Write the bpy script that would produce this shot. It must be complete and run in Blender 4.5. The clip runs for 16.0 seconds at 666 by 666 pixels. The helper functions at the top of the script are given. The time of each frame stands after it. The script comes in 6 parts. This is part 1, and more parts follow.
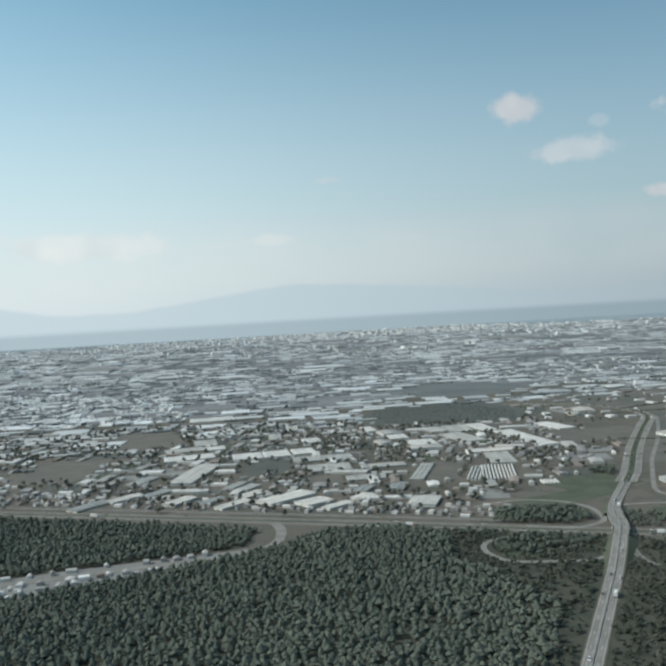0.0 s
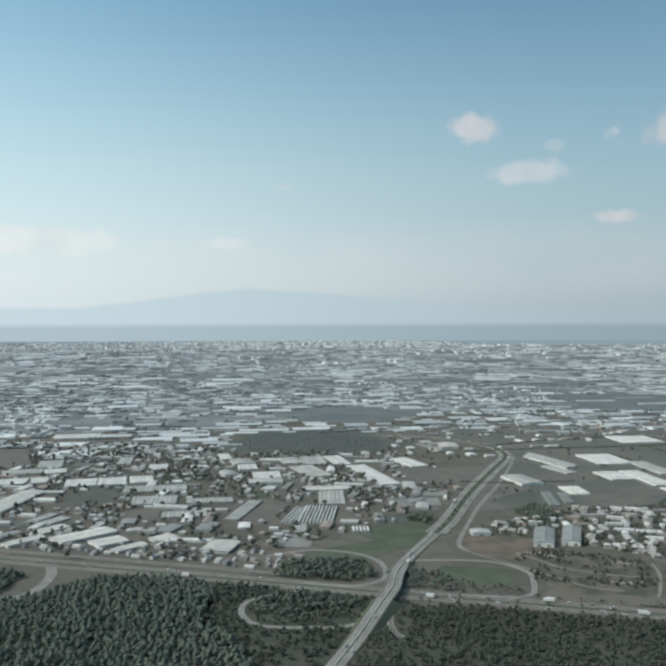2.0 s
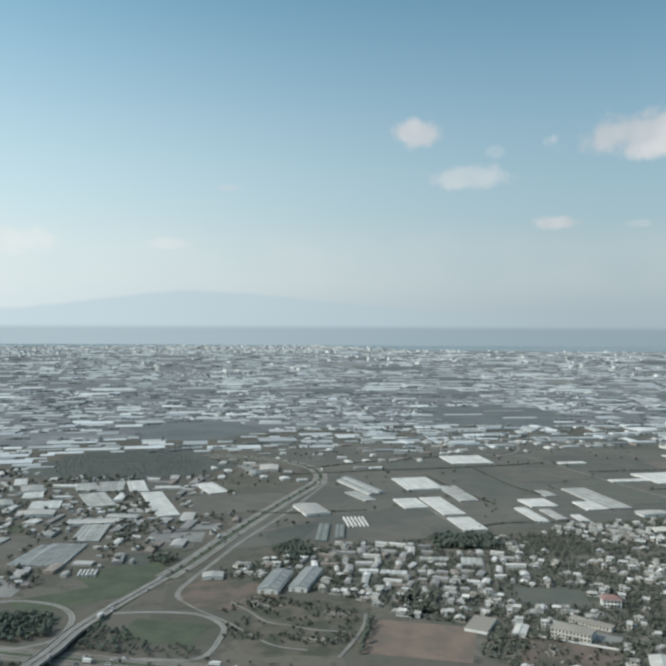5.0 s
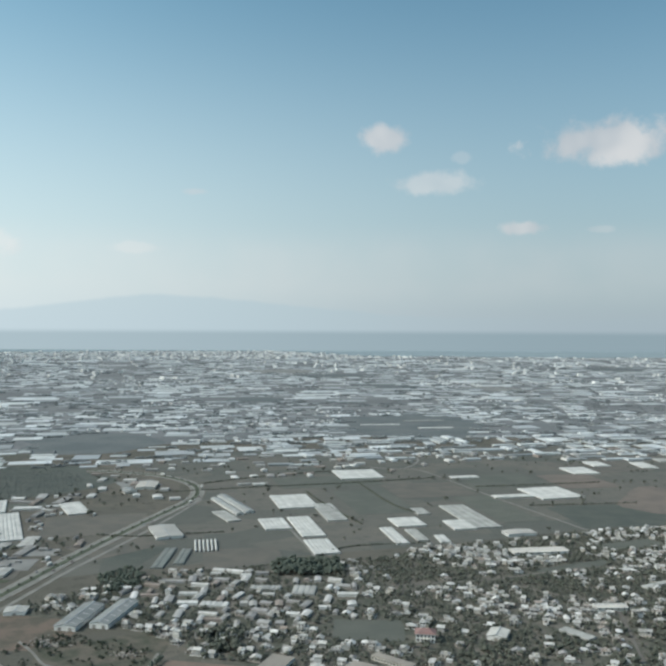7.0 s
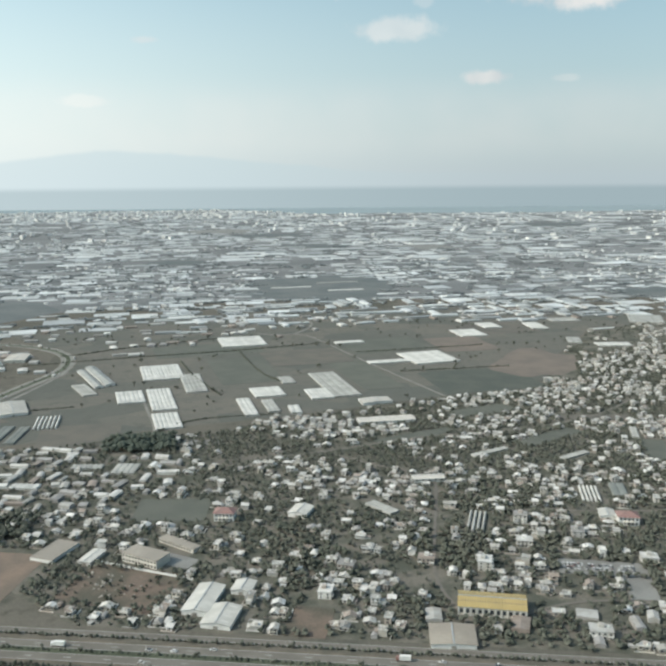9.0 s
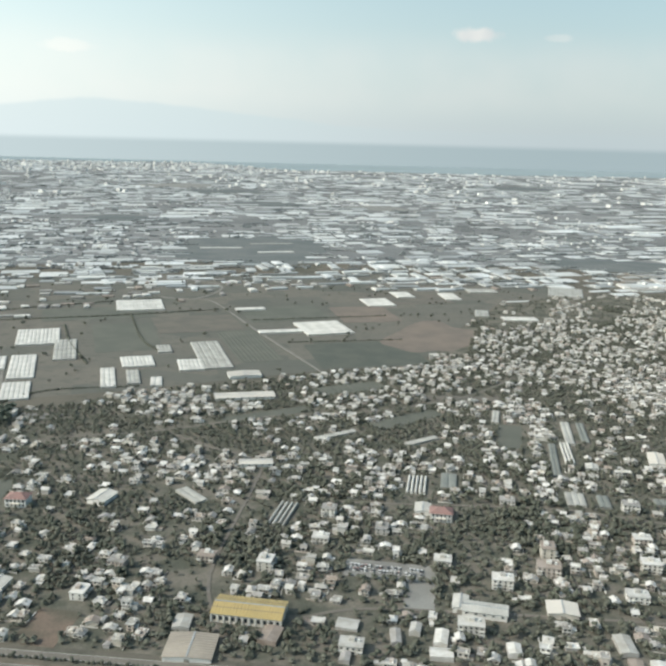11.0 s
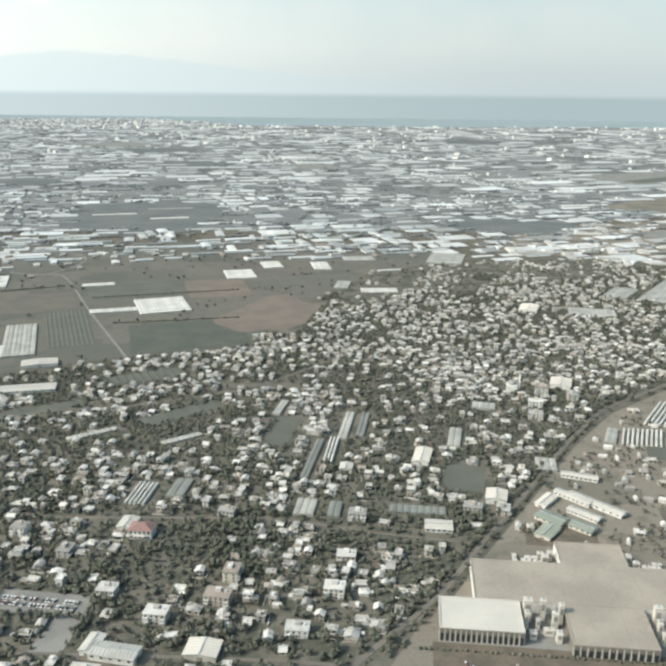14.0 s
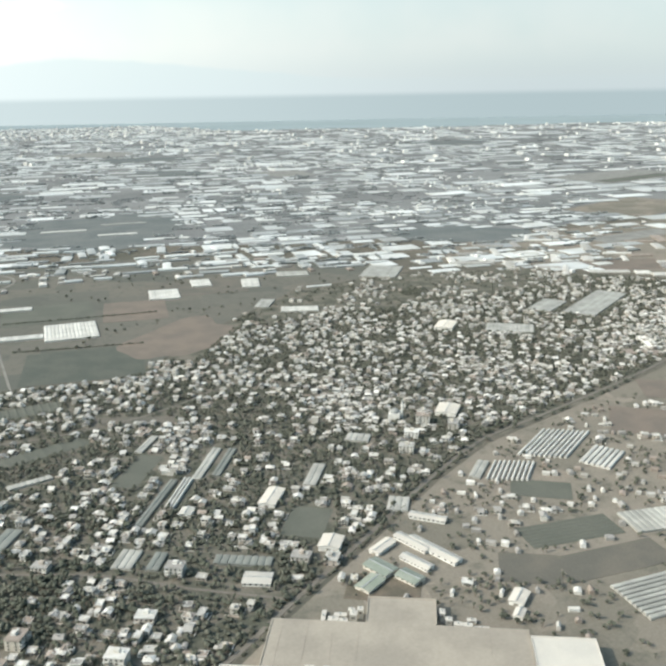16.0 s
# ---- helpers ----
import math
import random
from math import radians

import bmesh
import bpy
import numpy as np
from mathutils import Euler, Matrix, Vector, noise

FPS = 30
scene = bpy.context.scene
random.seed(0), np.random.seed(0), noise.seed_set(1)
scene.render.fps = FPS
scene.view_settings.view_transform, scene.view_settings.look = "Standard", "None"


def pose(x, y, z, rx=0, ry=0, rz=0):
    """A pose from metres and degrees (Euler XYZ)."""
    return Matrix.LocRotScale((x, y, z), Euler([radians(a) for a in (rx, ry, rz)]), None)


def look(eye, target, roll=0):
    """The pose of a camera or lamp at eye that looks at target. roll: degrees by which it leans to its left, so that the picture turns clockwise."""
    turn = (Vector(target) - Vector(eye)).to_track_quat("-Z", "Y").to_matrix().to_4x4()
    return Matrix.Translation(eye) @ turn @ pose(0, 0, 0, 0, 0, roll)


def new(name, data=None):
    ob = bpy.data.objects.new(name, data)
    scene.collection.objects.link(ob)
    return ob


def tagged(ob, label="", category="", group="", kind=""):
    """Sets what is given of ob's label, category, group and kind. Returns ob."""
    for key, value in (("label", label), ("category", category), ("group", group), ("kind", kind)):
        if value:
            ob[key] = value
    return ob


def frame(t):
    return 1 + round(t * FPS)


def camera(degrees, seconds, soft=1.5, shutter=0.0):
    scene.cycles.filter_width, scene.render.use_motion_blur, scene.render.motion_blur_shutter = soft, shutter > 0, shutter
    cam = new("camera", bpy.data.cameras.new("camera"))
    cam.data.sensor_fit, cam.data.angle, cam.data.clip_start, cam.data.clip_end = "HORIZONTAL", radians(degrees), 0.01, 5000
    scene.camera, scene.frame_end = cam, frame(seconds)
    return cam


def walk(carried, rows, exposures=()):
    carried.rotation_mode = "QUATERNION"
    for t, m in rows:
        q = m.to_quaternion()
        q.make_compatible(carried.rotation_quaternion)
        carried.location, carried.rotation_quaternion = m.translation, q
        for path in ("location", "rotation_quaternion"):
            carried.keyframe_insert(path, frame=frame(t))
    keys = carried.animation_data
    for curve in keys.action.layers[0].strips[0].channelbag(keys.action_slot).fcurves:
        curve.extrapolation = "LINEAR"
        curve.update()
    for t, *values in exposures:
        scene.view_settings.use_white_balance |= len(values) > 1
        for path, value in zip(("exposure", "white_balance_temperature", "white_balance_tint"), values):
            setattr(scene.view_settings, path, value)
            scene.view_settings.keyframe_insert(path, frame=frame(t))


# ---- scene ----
cam = camera(43.81, 16.0, soft=3.1)

# Seconds, eye, then yaw to the left of +y, pitch up and roll in degrees.
PATH = [
    (0, -305.89, -9.71, 102.7, -7.952, -1.25, -3.311),
    (0.5, -286.7, -8.86, 106.42, -9.293, -0.397, -1.138),
    (1, -267.52, -7.99, 109.87, -9.859, -0.925, -1.018),
    (1.5, -248.33, -7.13, 113.05, -10.664, -1.098, -0.321),
    (2, -229.15, -6.28, 115.98, -11.46, -0.794, -0.167),
    (2.5, -209.97, -5.45, 118.69, -12.957, -0.29, -0.149),
    (3, -190.8, -4.64, 121.19, -13.434, -1.078, -0.672),
    (3.5, -171.64, -3.87, 123.49, -14.691, -1.717, -0.601),
    (4, -152.49, -3.14, 125.61, -15.489, -0.157, 0.405),
    (4.2, -144.83, -2.87, 126.41, -15.023, -1.052, 0.315),
    (5.25, -104.66, -1.58, 130.26, -15.592, -0.493, 0.253),
    (6.3, -64.56, -0.61, 133.58, -16.16, 0.066, 0.191),
    (6.5, -56.93, -0.47, 134.16, -16.833, 1.085, 0.654),
    (7, -37.87, -0.2, 135.58, -17.67, -0.316, 0.294),
    (7.5, -18.83, -0.02, 136.94, -18.974, -2.484, -0.165),
    (8, 0.18, 0.04, 138.25, -20.537, -4.103, -0.064),
    (8.5, 19.16, -0.02, 139.54, -19.311, -7.53, -1.155),
    (9, 38.12, -0.22, 140.83, -20.3, -10.187, -0.464),
    (9.5, 57.05, -0.55, 142.12, -21.061, -11.346, -0.39),
    (10, 75.95, -1.04, 143.44, -21.613, -13.182, 0.209),
    (10.2, 83.5, -1.28, 143.98, -21.691, -12.788, 1.266),
    (11.25, 123.05, -2.96, 146.97, -21.589, -13.347, 1.514),
    (12.3, 162.43, -5.43, 150.34, -21.487, -13.906, 1.762),
    (12.5, 169.91, -6, 151.03, -21.721, -13.836, 1.655),
    (13, 188.58, -7.57, 152.87, -21.661, -15.027, 0.584),
    (13.5, 207.21, -9.34, 154.85, -22.683, -14.863, 0.885),
    (14, 225.79, -11.33, 156.99, -22.829, -16.278, 0.612),
    (14.5, 244.33, -13.55, 159.32, -22.597, -16.362, 0.081),
    (15, 262.82, -16.01, 161.84, -21.98, -17.615, -1.435),
    (15.5, 281.26, -18.71, 164.57, -21.902, -18.162, -1.454),
    (16, 299.64, -21.67, 167.53, -22.104, -16.266, -1.022),
]


def bearing(x, y, z, yaw, pitch, roll):
    a, b = radians(yaw), radians(pitch)
    ahead = Vector((-math.sin(a) * math.cos(b), math.cos(a) * math.cos(b), math.sin(b)))
    return look((x, y, z), Vector((x, y, z)) + ahead, roll)


walk(cam, [(t, bearing(*row)) for t, *row in PATH],
     exposures=[(0.0, 0.10, 6250, 8), (3.5, 0.14, 6250, 8), (7.0, 0.13, 6260, 8), (9.0, 0.41, 6600, 8.8), (12.5, 0.57, 6800, 9.6), (14.5, 0.69, 6870, 10.0), (16.0, 0.74, 6850, 9.8)])

# ---- world and sun ----
SUN_AZ, SUN_EL = -84.0, 38.0      # degrees to the right of +y, and above the horizon


def math_node(nt, op, a, b=None, c=None, clamp=False):
    n = nt.nodes.new("ShaderNodeMath")
    n.operation, n.use_clamp = op, clamp
    for k, v in enumerate((a, b, c)):
        if v is None:
            continue
        if isinstance(v, (int, float)):
            n.inputs[k].default_value = v
        else:
            nt.links.new(v, n.inputs[k])
    return n.outputs[0]


def mix_node(nt, fac, a, b, blend="MIX"):
    n = nt.nodes.new("ShaderNodeMix")
    n.data_type, n.blend_type = "RGBA", blend
    for k, v in ((0, fac), (6, a), (7, b)):
        if isinstance(v, (int, float)):
            n.inputs[k].default_value = v
        elif isinstance(v, tuple):
            n.inputs[k].default_value = (*v, 1.0) if len(v) == 3 else v
        else:
            nt.links.new(v, n.inputs[k])
    return n.outputs[2]


def noise_node(nt, vec, scale, detail=3.0, rough=0.55):
    n = nt.nodes.new("ShaderNodeTexNoise")
    n.inputs["Scale"].default_value, n.inputs["Detail"].default_value = scale, detail
    n.inputs["Roughness"].default_value = rough
    if vec is not None:
        nt.links.new(vec, n.inputs["Vector"])
    return n.outputs["Fac"]


def smooth(nt, v, lo, hi):
    n = nt.nodes.new("ShaderNodeMapRange")
    n.interpolation_type = "SMOOTHSTEP"
    n.inputs[1].default_value, n.inputs[2].default_value = lo, hi
    nt.links.new(v, n.inputs[0])
    return n.outputs[0]


def build_world():
    world = bpy.data.worlds.new("sky")
    scene.world = world
    world.use_nodes = True
    nt = world.node_tree
    nt.nodes.clear()
    coord = nt.nodes.new("ShaderNodeTexCoord").outputs["Generated"]
    sep = nt.nodes.new("ShaderNodeSeparateXYZ")
    nt.links.new(coord, sep.inputs[0])
    deg = 180 / math.pi
    el = math_node(nt, "MULTIPLY", math_node(nt, "ARCSINE", sep.outputs[2]), deg)
    az = math_node(nt, "MULTIPLY", math_node(nt, "ARCTAN2", sep.outputs[0], sep.outputs[1]), deg)
    sky = nt.nodes.new("ShaderNodeTexSky")
    sky.sky_type, sky.sun_disc = "NISHITA", False
    sky.sun_elevation, sky.sun_rotation = radians(SUN_EL), radians(SUN_AZ)
    sky.air_density, sky.dust_density, sky.ozone_density, sky.altitude = 1.0, 1.2, 1.6, 100
    col = mix_node(nt, 1.0, sky.outputs[0], (0.111, 0.141, 0.121), "MULTIPLY")
    # pale haze that thickens towards the horizon, brighter towards the sun
    haze = smooth(nt, el, 25.0, -3.0)
    side = smooth(nt, az, 40.0, -15.0)
    pale = mix_node(nt, side, (0.43, 0.50, 0.545), (0.60, 0.665, 0.71))
    col = mix_node(nt, math_node(nt, "MULTIPLY", haze, 0.95), col, pale)
    # clouds: azimuth, elevation, half width, half height, strength
    wob = noise_node(nt, coord, 38.0, 4.0, 0.6)
    big = noise_node(nt, coord, 14.0, 2.0)
    shape = math_node(nt, "ADD", math_node(nt, "MULTIPLY", math_node(nt, "SUBTRACT", wob, 0.5), 2.0),
                      math_node(nt, "MULTIPLY", math_node(nt, "SUBTRACT", big, 0.5), 1.2))
    cover = None
    for a, e, w, h, s in ((21.2, 12.9, 2.2, 1.25, 0.95), (24.4, 9.9, 3.4, 1.0, 0.5), (35.8, 12.2, 6.0, 1.9, 0.95),
                          (30.6, 6.8, 1.9, 0.65, 0.8), (8.2, 9.2, 1.3, 0.4, 0.45), (-9.0, 5.4, 8.0, 1.2, 0.45),
                          (4.5, 5.4, 2.6, 0.5, 0.25), (26.4, 11.6, 0.8, 0.5, 0.2), (35.5, 6.6, 1.1, 0.3, 0.25)):
        u = math_node(nt, "DIVIDE", math_node(nt, "SUBTRACT", az, a), w)
        v = math_node(nt, "DIVIDE", math_node(nt, "SUBTRACT", el, e), h)
        r = math_node(nt, "SQRT", math_node(nt, "ADD", math_node(nt, "MULTIPLY", u, u), math_node(nt, "MULTIPLY", v, v)))
        body = math_node(nt, "ADD", math_node(nt, "SUBTRACT", 1.0, r), math_node(nt, "MULTIPLY", shape, 0.62))
        one = math_node(nt, "MULTIPLY", smooth(nt, body, 0.05, 0.6), s * 0.85)
        cover = one if cover is None else math_node(nt, "MAXIMUM", cover, one)
    cloud = mix_node(nt, smooth(nt, big, 0.35, 0.65), (0.57, 0.585, 0.60), (0.80, 0.765, 0.735))
    col = mix_node(nt, cover, col, cloud)
    # a faint warm bank of vapour above the mountains
    bank = math_node(nt, "MULTIPLY", smooth(nt, el, 7.5, 4.8), smooth(nt, el, 1.0, 3.2))
    bank = math_node(nt, "MULTIPLY", bank, math_node(nt, "MULTIPLY_ADD", smooth(nt, big, 0.2, 0.8), 0.14, 0.1))
    col = mix_node(nt, bank, col, (0.70, 0.685, 0.675))
    col = mix_node(nt, 1.0, col, mix_node(nt, side, (0.86, 0.865, 0.875), (1.13, 1.10, 1.07)), "MULTIPLY")
    # far mountains across the bay, then the sea below them
    ridge = 0.75
    for peak, wide, tall in ((6.0, 9.0, 1.5), (-17.0, 5.0, 1.3), (17.0, 6.0, 0.35)):
        bell = math_node(nt, "EXPONENT", math_node(nt, "MULTIPLY", -1.0, math_node(nt, "POWER", math_node(nt, "DIVIDE", math_node(nt, "SUBTRACT", az, peak), wide), 2.0)))
        ridge = math_node(nt, "ADD", math_node(nt, "MULTIPLY", bell, tall), ridge)
    roll1 = nt.nodes.new("ShaderNodeCombineXYZ")
    nt.links.new(az, roll1.inputs[0])
    ridge = math_node(nt, "ADD", ridge, math_node(nt, "MULTIPLY", math_node(nt, "SUBTRACT", noise_node(nt, roll1.outputs[0], 0.3, 4.0), 0.5), 0.5))
    gap = math_node(nt, "SUBTRACT", ridge, el)
    fade = smooth(nt, az, 34.0, 8.0)
    hill = math_node(nt, "MULTIPLY", smooth(nt, gap, -0.12, 0.22), math_node(nt, "MULTIPLY_ADD", fade, 0.55, 0.12))
    col = mix_node(nt, hill, col, mix_node(nt, side, (0.36, 0.46, 0.50), (0.50, 0.60, 0.64)))
    sea = mix_node(nt, side, (0.27, 0.345, 0.38), (0.41, 0.495, 0.53))
    col = mix_node(nt, smooth(nt, el, 0.0, -0.45), col, sea)
    # a broad haze glow added round the sun, outside the view, to fill shadows
    sunward = nt.nodes.new("ShaderNodeVectorMath")
    sunward.operation = "DOT_PRODUCT"
    nt.links.new(coord, sunward.inputs[0])
    sunward.inputs[1].default_value = (math.sin(radians(SUN_AZ)) * math.cos(radians(SUN_EL)), math.cos(radians(SUN_AZ)) * math.cos(radians(SUN_EL)), math.sin(radians(SUN_EL)))
    glow = smooth(nt, sunward.outputs["Value"], 0.45, 1.0)
    col = mix_node(nt, 1.0, col, mix_node(nt, glow, (0.0, 0.0, 0.0), (0.72, 0.72, 0.72)), "ADD")
    out, bg = nt.nodes.new("ShaderNodeOutputWorld"), nt.nodes.new("ShaderNodeBackground")
    nt.links.new(col, bg.inputs[0])
    nt.links.new(bg.outputs[0], out.inputs[0])


build_world()
sun = new("sun", bpy.data.lights.new("sun", "SUN"))
sun.data.energy, sun.data.angle, sun.data.color = 2.35, radians(0.6), (1.0, 0.915, 0.82)
sa, se = radians(SUN_AZ), radians(SUN_EL)
sun.matrix_world = look((math.sin(sa) * math.cos(se) * 900, math.cos(sa) * math.cos(se) * 900, math.sin(se) * 900), (0, 0, 0))

# ---- materials ----


def material(name, a, b=None, rough=0.85, scale=0.3, fine=3.0, spread=0.3, vary="", palette=(), bump=0.0, metal=0.0, gloss=0.25, range_=0.35):
    """Two colours mixed by a broad noise, broken up by a fine one; vary: 'object' or 'island' shifts each piece."""
    m = bpy.data.materials.new(name)
    m.use_nodes = True
    nt = m.node_tree
    p = nt.nodes["Principled BSDF"]
    geo = nt.nodes.new("ShaderNodeNewGeometry")
    where = geo.outputs["Position"]
    pick = None
    if vary == "island":
        pick = geo.outputs["Random Per Island"]
    elif vary == "object":
        pick = nt.nodes.new("ShaderNodeObjectInfo").outputs["Random"]
    if palette:
        ramp = nt.nodes.new("ShaderNodeValToRGB")
        ramp.color_ramp.interpolation = "CONSTANT"
        el = ramp.color_ramp.elements
        while len(el) < len(palette):
            el.new(0.5)
        for k, c in enumerate(palette):
            el[k].position, el[k].color = k / len(palette), (*c, 1)
        nt.links.new(pick, ramp.inputs[0])
        col = mix_node(nt, smooth(nt, noise_node(nt, where, scale), 0.3, 0.7), ramp.outputs[0], mix_node(nt, 1.0, ramp.outputs[0], (0.78, 0.76, 0.72), "MULTIPLY"))
    else:
        col = mix_node(nt, smooth(nt, noise_node(nt, where, scale), 0.35, 0.65), a, b or a)
    grain = math_node(nt, "MULTIPLY_ADD", noise_node(nt, where, fine, 5.0, 0.7), 2 * spread, 1.0 - spread)
    if pick is not None:
        again = math_node(nt, "FRACT", math_node(nt, "MULTIPLY", pick, 7.31))
        grain = math_node(nt, "MULTIPLY", grain, math_node(nt, "MULTIPLY_ADD", again, range_, 1.0 - range_ / 2))
    tone = nt.nodes.new("ShaderNodeCombineXYZ")
    for k in range(3):
        nt.links.new(grain, tone.inputs[k])
    nt.links.new(mix_node(nt, 1.0, col, tone.outputs[0], "MULTIPLY"), p.inputs["Base Color"])
    p.inputs["Roughness"].default_value, p.inputs["Metallic"].default_value = rough, metal
    p.inputs["Specular IOR Level"].default_value = gloss
    if bump:
        bn = nt.nodes.new("ShaderNodeBump")
        bn.inputs["Strength"].default_value, bn.inputs["Distance"].default_value = bump, 0.3
        nt.links.new(noise_node(nt, where, fine, 4.0, 0.7), bn.inputs["Height"])
        nt.links.new(bn.outputs[0], p.inputs["Normal"])
    return m


def ground_material(name, cell, tones, dull, dark, fine):
    """Dry grass, bare soil and scrub, cut into plots of differing tone."""
    m = bpy.data.materials.new(name)
    m.use_nodes = True
    nt = m.node_tree
    p = nt.nodes["Principled BSDF"]
    where = nt.nodes.new("ShaderNodeNewGeometry").outputs["Position"]
    turn = nt.nodes.new("ShaderNodeVectorRotate")
    turn.inputs["Angle"].default_value = radians(8)
    nt.links.new(where, turn.inputs["Vector"])
    flat = nt.nodes.new("ShaderNodeVectorMath")
    flat.operation = "MULTIPLY"
    flat.inputs[1].default_value = cell
    nt.links.new(turn.outputs[0], flat.inputs[0])
    cells = nt.nodes.new("ShaderNodeTexVoronoi")
    cells.distance = "CHEBYCHEV"
    cells.inputs["Scale"].default_value = 1.0
    nt.links.new(flat.outputs[0], cells.inputs["Vector"])
    ramp = nt.nodes.new("ShaderNodeValToRGB")
    e = ramp.color_ramp.elements
    while len(e) < len(tones):
        e.new(0.5)
    for k, (pos, c) in enumerate(tones):
        e[k].position, e[k].color = pos, (*c, 1)
    nt.links.new(cells.outputs["Color"], ramp.inputs[0])
    col = mix_node(nt, smooth(nt, noise_node(nt, where, 0.02, 4.0), 0.47, 0.75), ramp.outputs[0], dull)
    col = mix_node(nt, smooth(nt, noise_node(nt, where, 0.11, 5.0, 0.7), 0.5, 0.72), col, dark)
    grain = math_node(nt, "MULTIPLY_ADD", noise_node(nt, where, fine, 6.0, 0.75), 0.9, 0.55)
    tone = nt.nodes.new("ShaderNodeCombineXYZ")
    for k in range(3):
        nt.links.new(grain, tone.inputs[k])
    nt.links.new(mix_node(nt, 1.0, col, tone.outputs[0], "MULTIPLY"), p.inputs["Base Color"])
    p.inputs["Roughness"].default_value, p.inputs["Specular IOR Level"].default_value = 0.95, 0.1
    return m


GROUND = ground_material("open ground", (0.022, 0.027, 0), ((0.0, (0.086, 0.084, 0.068)), (0.3, (0.122, 0.112, 0.094)), (0.55, (0.148, 0.131, 0.109)), (0.75, (0.098, 0.095, 0.079)), (1.0, (0.172, 0.152, 0.129))), (0.114, 0.106, 0.089), (0.078, 0.077, 0.063), 0.9)
# Plain tones are lifted and cooled so the colour itself holds distance haze.
PLAIN = ground_material("farmed plain with haze in its tones", (0.008, 0.016, 0), ((0.0, (0.125, 0.131, 0.131)), (0.3, (0.165, 0.167, 0.166)), (0.5, (0.215, 0.216, 0.214)), (0.7, (0.14, 0.146, 0.146)), (1.0, (0.30, 0.30, 0.297))), (0.19, 0.191, 0.189), (0.125, 0.131, 0.132), 0.2)
FIELD_GROUND = ground_material("tilled fields", (0.02, 0.031, 0), ((0.0, (0.096, 0.100, 0.090)), (0.3, (0.122, 0.121, 0.107)), (0.55, (0.152, 0.140, 0.121)), (0.75, (0.106, 0.109, 0.097)), (1.0, (0.180, 0.163, 0.141))), (0.126, 0.123, 0.108), (0.096, 0.098, 0.085), 0.9)
TOWN_GROUND = material("garden earth and yards", (0.084, 0.087, 0.070), (0.158, 0.144, 0.122), 0.95, 0.09, 0.9, 0.5, gloss=0.1)
# Matt grey-blue: the haze over the water is part of the base colour.
SEA = material("sea with haze in its colour", (0.25, 0.30, 0.315), (0.27, 0.32, 0.335), 0.9, 0.002, 0.01, 0.05, gloss=0.0)
ASPHALT = material("worn asphalt", (0.140, 0.127, 0.110), (0.170, 0.155, 0.135), 0.9, 0.08, 2.0, 0.2)
PALE_ROAD = material("pale concrete lane", (0.23, 0.218, 0.195), (0.18, 0.172, 0.152), 0.9, 0.1, 1.5, 0.25)
LINE = material("road paint", (0.42, 0.42, 0.39), (0.30, 0.30, 0.28), 0.7, 0.3, 4.0, 0.2)
VERGE = material("dusty verge", (0.150, 0.124, 0.098), (0.105, 0.095, 0.074), 0.95, 0.15, 1.5, 0.4)
GRASS = material("mown dry grass", (0.090, 0.101, 0.068), (0.066, 0.077, 0.052), 0.95, 0.07, 1.2, 0.35)
SOIL = material("red soil", (0.180, 0.147, 0.124), (0.148, 0.127, 0.109), 0.95, 0.06, 1.2, 0.35)
WASTE = material("overgrown waste ground", (0.128, 0.110, 0.088), (0.068, 0.072, 0.052), 0.95, 0.11, 1.6, 0.5)
RED_EARTH = material("red-brown waste earth", (0.158, 0.120, 0.096), (0.092, 0.085, 0.066), 0.95, 0.08, 1.2, 0.4)
RUBBLE = material("pale rubble", (0.31, 0.285, 0.25), (0.22, 0.20, 0.175), 0.95, 0.4, 2.0, 0.4, vary="island")
PITCH = material("clay pitch", (0.205, 0.152, 0.120), (0.150, 0.122, 0.098), 0.95, 0.09, 1.2, 0.34)
CROP = material("green crop", (0.100, 0.104, 0.088), (0.118, 0.119, 0.101), 0.9, 0.05, 1.5, 0.35)
TILTH = material("ploughed earth", (0.140, 0.126, 0.107), (0.113, 0.107, 0.093), 0.95, 0.06, 1.4, 0.3)
POND = material("dark reed bed", (0.078, 0.085, 0.073), (0.096, 0.099, 0.084), 0.85, 0.06, 0.7, 0.35)
PLASTIC = material("white greenhouse film", (0.55, 0.535, 0.50), (0.44, 0.43, 0.40), 0.7, 0.12, 1.4, 0.2, vary="object", gloss=0.15, range_=0.16)
FILM_GREY = material("weathered grey greenhouse film", (0.375, 0.368, 0.340), (0.295, 0.292, 0.270), 0.75, 0.12, 1.4, 0.25, vary="object", gloss=0.1, range_=0.2)
FILM_TEAL = material("blue-green shade cloth", (0.175, 0.187, 0.175), (0.21, 0.217, 0.200), 0.8, 0.15, 1.4, 0.25, vary="object", gloss=0.08, range_=0.2)
STEEL = material("galvanised steel", (0.42, 0.43, 0.43), (0.34, 0.35, 0.35), 0.5, 0.5, 3.0, 0.2, metal=0.3)
ROOF_PALE = material("pale sheet-metal roof", (0.50, 0.485, 0.45), (0.42, 0.408, 0.378), 0.65, 0.15, 1.6, 0.16, vary="object", gloss=0.15, range_=0.15)
ROOF_BEIGE = material("beige membrane roof", (0.338, 0.299, 0.252), (0.276, 0.245, 0.209), 0.7, 0.06, 0.8, 0.2, gloss=0.25)
ROOF_CREAM = material("cream hall roof", (0.54, 0.505, 0.455), (0.49, 0.46, 0.42), 0.6, 0.06, 0.8, 0.08, gloss=0.3)
